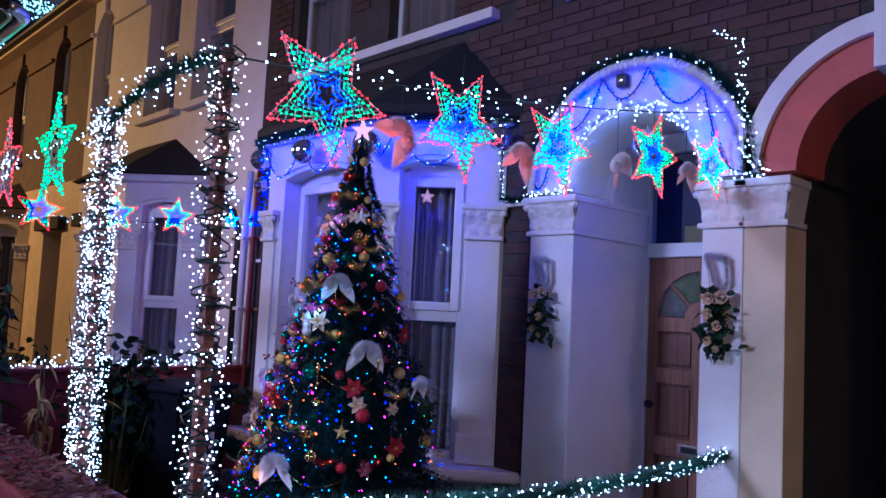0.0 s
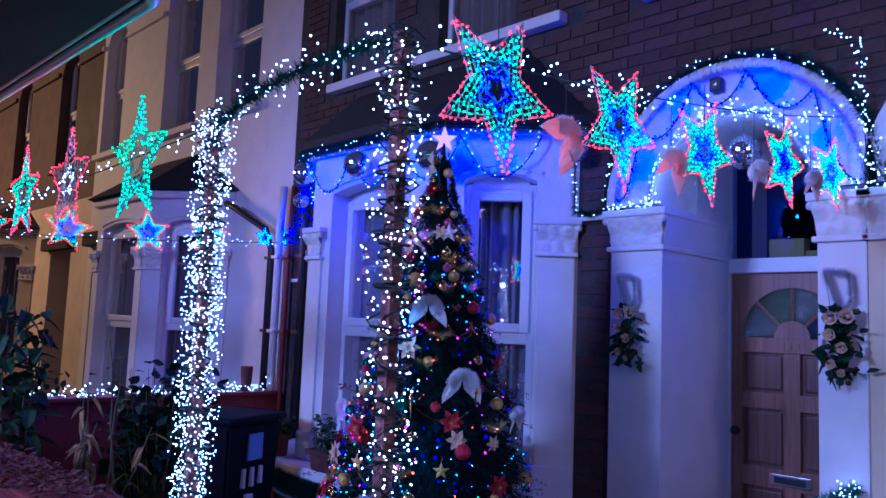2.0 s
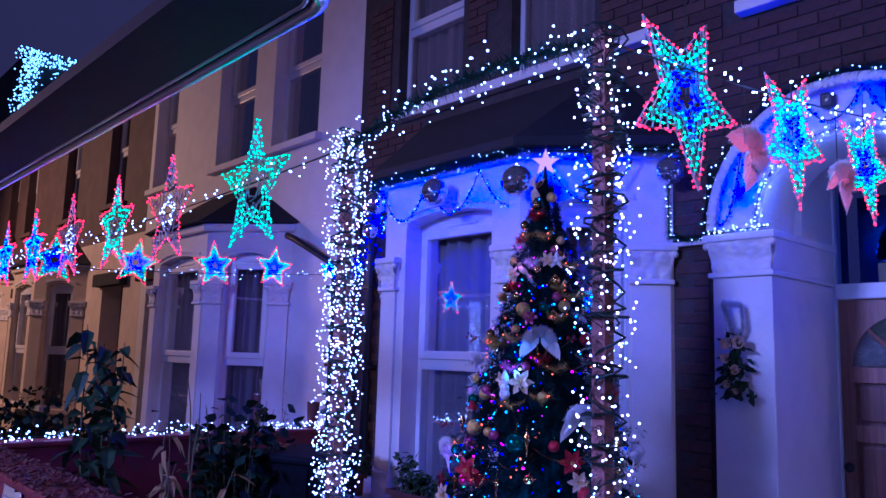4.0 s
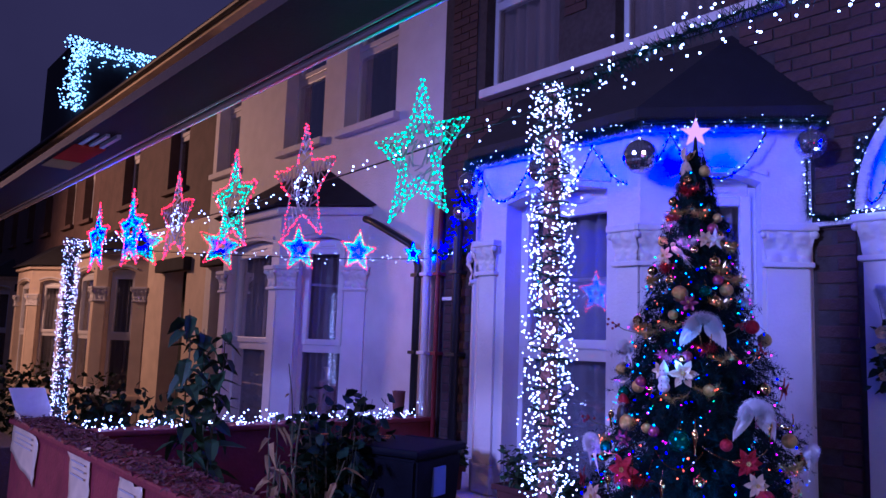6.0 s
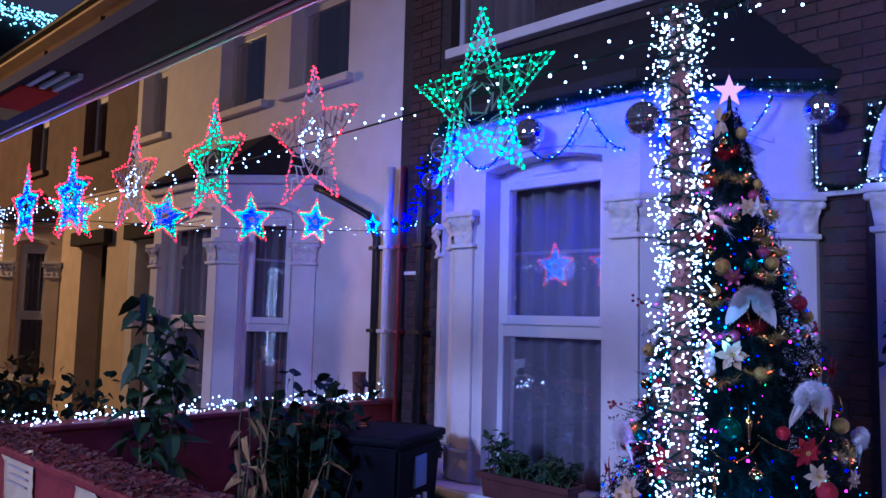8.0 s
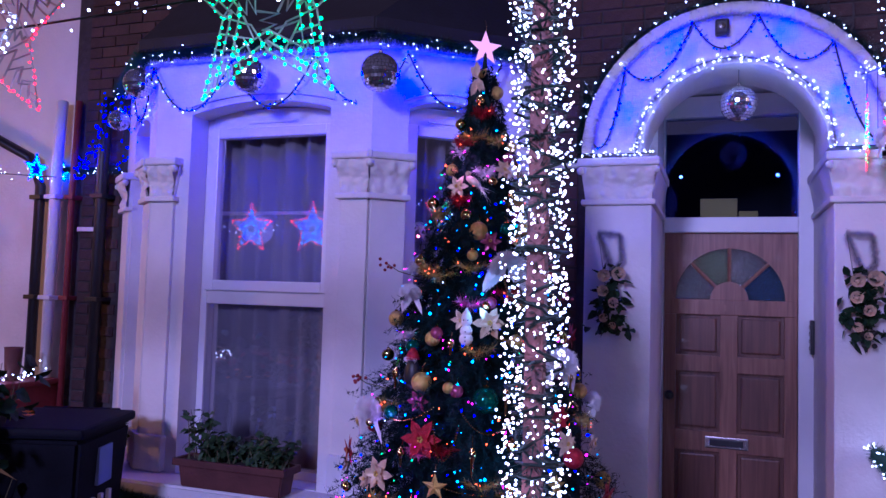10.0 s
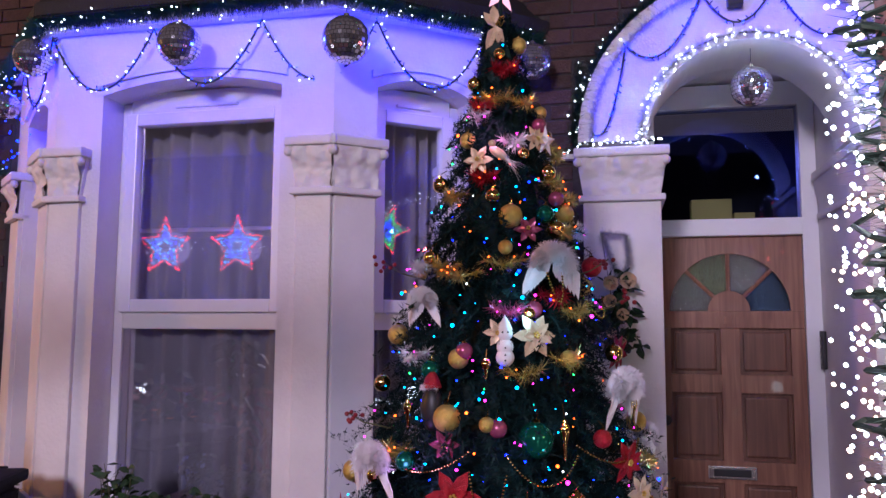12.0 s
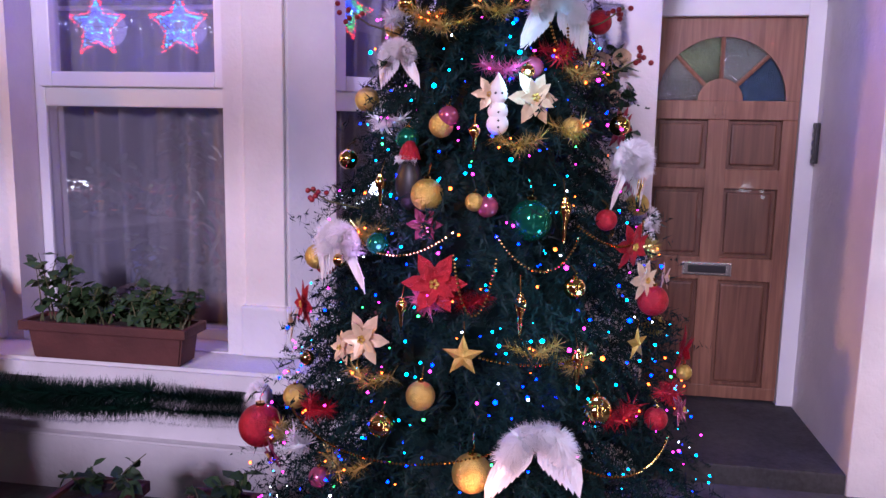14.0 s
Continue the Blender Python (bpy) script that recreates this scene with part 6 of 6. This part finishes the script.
solid_star(on_tree(182, 1.02, 1.06), 0.045, GOLD, "star_ornament", "gold glitter star hanging on the tree", "tree stars")
solid_star(on_tree(240, 2.12, 1.1), 0.05, FUR, "star_ornament", "white star hanging on the tree", "tree stars")
solid_star(on_tree(231, 1.02, 1.05), 0.04, GOLD, "star_ornament", "gold glitter star hanging on the tree", "tree stars")
solid_star(Matrix.Translation((TX, TY, 2.60)) @ Matrix.Rotation(radians(-50), 4, "Z"), 0.072, glow("lamp_tree_top", (1.0, 0.45, 0.62), 1.1), "tree_top_star", "glowing pink-white star on top of the tree", "tree stars")

for a, z, l in ((210, 1.0, 0.085), (196, 1.11, 0.10), (211, 1.3, 0.11), (182, 1.47, 0.06), (255, 1.35, 0.09), (150, 1.35, 0.08), (165, 1.1, 0.07)):
    ob = tagged(new("icicle_ornament"), "slim gold icicle drop hanging on the tree", "ornament", "tree drops")
    ob.matrix_basis = on_tree(a, z, 1.06)
    part("drop", add_lathe(bmesh.new(), [(0, -l * 0.6), (0.004, -l * 0.45), (0.006, -l * 0.1), (0.013, l * 0.12), (0.012, l * 0.25), (0.005, l * 0.33), (0.007, l * 0.37), (0, l * 0.42)], 12), SHINYGOLD, ob, smooth=True)
    part("loop", tube([(0, 0, l * 0.4), (0, 0.012, l * 0.75)], 0.001, 4), SHINYGOLD, ob)
sn = tagged(new("snowman_ornament"), "white plush snowman-shaped ornament with silver scarf", "ornament", "tree figures")
sn.matrix_basis = on_tree(190, 1.54, 1.06)
bm = bmesh.new()
for zz, rr in ((-0.045, 0.024), (-0.018, 0.022), (0.016, 0.02)):
    g = bmesh.ops.create_uvsphere(bm, u_segments=16, v_segments=10, radius=rr)
    bmesh.ops.translate(bm, vec=(0, 0, zz), verts=g["verts"])
add_lathe(bm, [(0.02, 0.026), (0.012, 0.045), (0.0, 0.065)], 14)
part("plush", bm, FUR, sn, smooth=True)
for x_, y_, z_ in ((-0.007, -0.019, 0.02), (0.007, -0.019, 0.02), (0.0, -0.021, -0.02), (0.0, -0.023, -0.038), (0.0, -0.023, -0.052)):
    bm = bmesh.new()
    bmesh.ops.create_icosphere(bm, subdivisions=1, radius=0.0028)
    bmesh.ops.translate(bm, vec=(x_, y_, z_), verts=bm.verts)
    part("button", bm, BLACK, sn)
v, f = bristles([(-0.02, -0.01, -0.008), (0.02, -0.01, -0.008)], 0.012, 120, 0.001)
raw_part("scarf", v, f, SILVER, sn)["kind"] = "stuff"
pg = tagged(new("plush_ornament"), "dark plush ornament with white trim and red cap", "ornament", "tree figures")
pg.matrix_basis = on_tree(159, 1.36, 1.0)
bm = bmesh.new()
g = bmesh.ops.create_uvsphere(bm, u_segments=16, v_segments=12, radius=1)
bmesh.ops.transform(bm, matrix=Matrix.Diagonal((0.032, 0.026, 0.058, 1)), verts=g["verts"])
part("plush", bm, BLACK, pg, smooth=True)
v, f = bristles([(-0.026, -0.012, 0.052), (0.0, -0.022, 0.058), (0.026, -0.012, 0.052)], 0.012, 260, 0.0016)
raw_part("trim", v, f, FUR, pg, "white fluffy trim")["kind"] = "stuff"
part("cap", add_lathe(bmesh.new(), [(0.026, 0.055), (0.02, 0.075), (0.010, 0.095), (0, 0.1)], 14), REDG, pg, "red cap", smooth=True)
part("loop", tube([(0, 0, 0.098), (0, 0.012, 0.125)], 0.001, 4), SHINYGOLD, pg)
dv = tagged(new("bird_ornament"), "pale glass bird with long tail on the tree", "ornament", "tree figures")
dv.matrix_basis = on_tree(186, 2.07, 1.08) @ pose(0, 0, 0, 0, 35, 0)
bm = bmesh.new()
g = bmesh.ops.create_uvsphere(bm, u_segments=16, v_segments=10, radius=1)
bmesh.ops.transform(bm, matrix=Matrix.Diagonal((0.03, 0.013, 0.014, 1)), verts=g["verts"])
g = bmesh.ops.create_uvsphere(bm, u_segments=12, v_segments=8, radius=0.011)
bmesh.ops.translate(bm, vec=(-0.03, 0, 0.012), verts=g["verts"])
part("glass_body", bm, PEACH, dv, smooth=True)
v, f = bristles([(0.02, 0, 0), (0.05, 0, -0.004)], 0.03, 90, 0.0012, curl=2.5)
raw_part("tail", v, f, SILVER, dv)["kind"] = "stuff"
bw = tagged(new("ribbon_bow"), "peach and gold ribbon bow near the tree top", "bow", "tree figures")
bw.matrix_basis = Matrix.Translation((TX - 0.05, TY + 0.01, 2.46)) @ Matrix.Rotation(radians(-80), 4, "Z")
for k, (aa, l) in enumerate(((60, 0.06), (120, 0.07), (250, 0.08), (290, 0.075), (95, 0.07))):
    v, f = leaf_shape(l, 0.028, 0.35)
    bm = bmesh.new()
    mm = pose(0, -0.01 * k, 0, 0, -aa, 0) @ pose(0, 0, 0, 90, 0, 0)
    vv = [bm.verts.new(mm @ Vector(q)) for q in v]
    for face in f:
        bm.faces.new([vv[i] for i in face])
    p = part("ribbon", bm, PEACH if k else GOLD, bw)
    p.modifiers.new("thick", "SOLIDIFY").thickness = 0.0015
# bead chains in shallow swags round the tree
for a0, a1, z, drop in ((140, 178, 1.27, 0.06), (190, 215, 1.26, 0.07), (215, 250, 1.28, 0.05), (186, 214, 1.02, 0.015), (135, 190, 0.84, 0.04), (205, 235, 0.82, 0.05), (212, 226, 1.8, 0.16), (178, 190, 1.22, 0.12), (236, 262, 1.66, 0.06), (255, 290, 1.4, 0.05)):
    ob = tagged(new("bead_chain"), "gold bead chain draped on the tree", "bead chain", "bead chains")
    pts = []
    for i in range(22):
        t = i / 21
        zz = z - drop * 4 * t * (1 - t)
        pts.append((on_tree(a0 + (a1 - a0) * t, zz, 1.07)).translation)
    bulbs("bead_strand", along(pts, 0.0085), 0.0036, SHINYGOLD, ob, uneven=0.05)
for i in range(22):
    a, z = 130 + (i * 53) % 140, 0.72 + (i * 0.61) % 1.55
    if i % 3:
        bauble(a, z, 0.017 + 0.003 * (i % 4), (SHINYGOLD, GOLD, PINKG, GREENG)[i % 4], ("shiny gold", "gold glitter", "pink satin", "dark green mirrored")[i % 4] + " small bauble hanging on the tree", 1.05)
    else:
        flower(a, z, 0.04, PEACH if i % 2 else PINKG, ("gold-cream" if i % 2 else "pink") + " small fabric flower on the tree")
# red berry sprigs on the outer branch tips
for a, z in ((118, 1.72), (250, 1.62), (128, 1.3), (240, 1.72)):
    ob = tagged(new("berry_sprig"), "dark red berry sprig at a branch tip", "berries", "berry sprigs")
    ob.matrix_basis = on_tree(a, z, 1.0)
    part("twig", tube([(0, 0.03, -0.01), (0, -0.05, 0.01), (0.01, -0.10, 0.04)], 0.002, 4), STEM, ob)
    for k in range(7):
        bm = bmesh.new()
        bmesh.ops.create_icosphere(bm, subdivisions=2, radius=0.0065)
        bmesh.ops.translate(bm, vec=(rng.gauss(0, 0.012), -0.09 + rng.gauss(0, 0.015), 0.035 + rng.gauss(0, 0.012)), verts=bm.verts)
        part("berry", bm, BERRY, ob, smooth=True)
# coloured lamps of the tree light their own branches
for a, z, col in ((180, 2.1, (1.0, 0.25, 0.7)), (200, 1.6, (0.3, 0.7, 1.0)), (160, 1.2, (0.7, 0.3, 1.0)), (215, 1.1, (0.2, 0.7, 1.0)), (185, 0.75, (1.0, 0.35, 0.2))):
    point_lamp("tree_string_light", on_tree(a, z, 1.16).translation, col, 0.35, 0.03)


# ---------------------------------------------------------------- bricks
wall_front = bpy.data.objects["wall_front"]
house_right = bpy.data.objects["wall_right_house"]


def brick_mesh(l):
    bm = box(-0.009, 0.03, -l / 2, l / 2, -0.0325, 0.0325)
    bmesh.ops.bevel(bm, geom=[e for e in bm.edges if all(v.co.x < 0 for v in e.verts)], offset=0.004, segments=1, affect="EDGES")
    me = bpy.data.meshes.new("brick")
    bm.to_mesh(me)
    bm.free()
    me.materials.append(BRICK)
    return me


FULL, HALF = brick_mesh(0.215), brick_mesh(0.102)


def brick_free(y, z, l):
    """Whether a brick may stand here: no opening, arch, bay or sill."""
    if math.hypot(y - ACY, z - 2.40) < 0.80 + l * 0.3 and z > 2.3 or math.hypot(y - 1.18, z - 2.40) < 0.75 + l * 0.3:
        return False
    if z < 2.42 and 0.4 < y < 3.33 + l / 2:
        return False
    if 3.60 - l / 2 < y < 6.5 + l / 2 and z < 3.0:
        return False
    if 4.0 < y < 6.1 and z < 3.64 or (3.5 < y < 6.6 and z < 3.02 + 0.6 * min((y - 3.5) / 0.6, (6.6 - y) / 0.6)):
        return False
    if 3.66 < z < 3.80 and (3.7 - l / 2 < y < 6.45 + l / 2 or 2.05 - l / 2 < y < 3.2 + l / 2):
        return False
    return not (3.7 < z < 5.3 and any(a - l / 2 < y < b + l / 2 for a, b in UPWIN))


spots, rest = [], []
for row in range(66):
    z = 0.02 + row * 0.075
    for i in range(-14, 32):
        y = i * 0.225 + (0.1125 if row % 2 else 0)
        for yy, l, me in ((y, 0.215, FULL), (y - 0.056, 0.102, HALF), (y + 0.056, 0.102, HALF)):
            if 0.0 < yy - l / 2 and yy + l / 2 < 6.96 and brick_free(yy, z, l):
                if (3.3 < yy < 3.66 and z < 2.95) or (6.45 < yy and z < 2.7) or (1.5 < yy < 3.9 and z < 3.6):
                    spots.append((yy, z, me))
                else:
                    rest.append((yy, z, l))
                if me is FULL:
                    break
spots.sort(key=lambda q: abs(q[0] - 3.2) + 0.3 * abs(q[1] - 1.6))
for yy, z, me in spots[:300]:
    ob = new("brick", me)
    ob.parent = wall_front if yy > 1.89 else house_right
    ob.matrix_basis = pose(WX - 0.001 + rng.uniform(-0.002, 0.002), yy, z, rng.uniform(-0.6, 0.6))
bv, bf = [], []
for yy, z, l in rest + [(q[0], q[1], 0.215 if q[2] is FULL else 0.102) for q in spots[300:]]:
    k = len(bv)
    x0 = WX - 0.009 + rng.uniform(-0.003, 0.002)
    bv += [(x, y, zz) for x in (x0, WX + 0.02) for y in (yy - l / 2, yy + l / 2) for zz in (z - 0.0325, z + 0.0325)]
    bf += [tuple(k + q for q in f) for f in ((0, 1, 3, 2), (4, 6, 7, 5), (0, 4, 5, 1), (2, 3, 7, 6), (1, 5, 7, 3), (0, 2, 6, 4))]
ob = raw_part("brickwork", bv, bf, BRICK, wall_front)
ob["kind"] = "stuff"
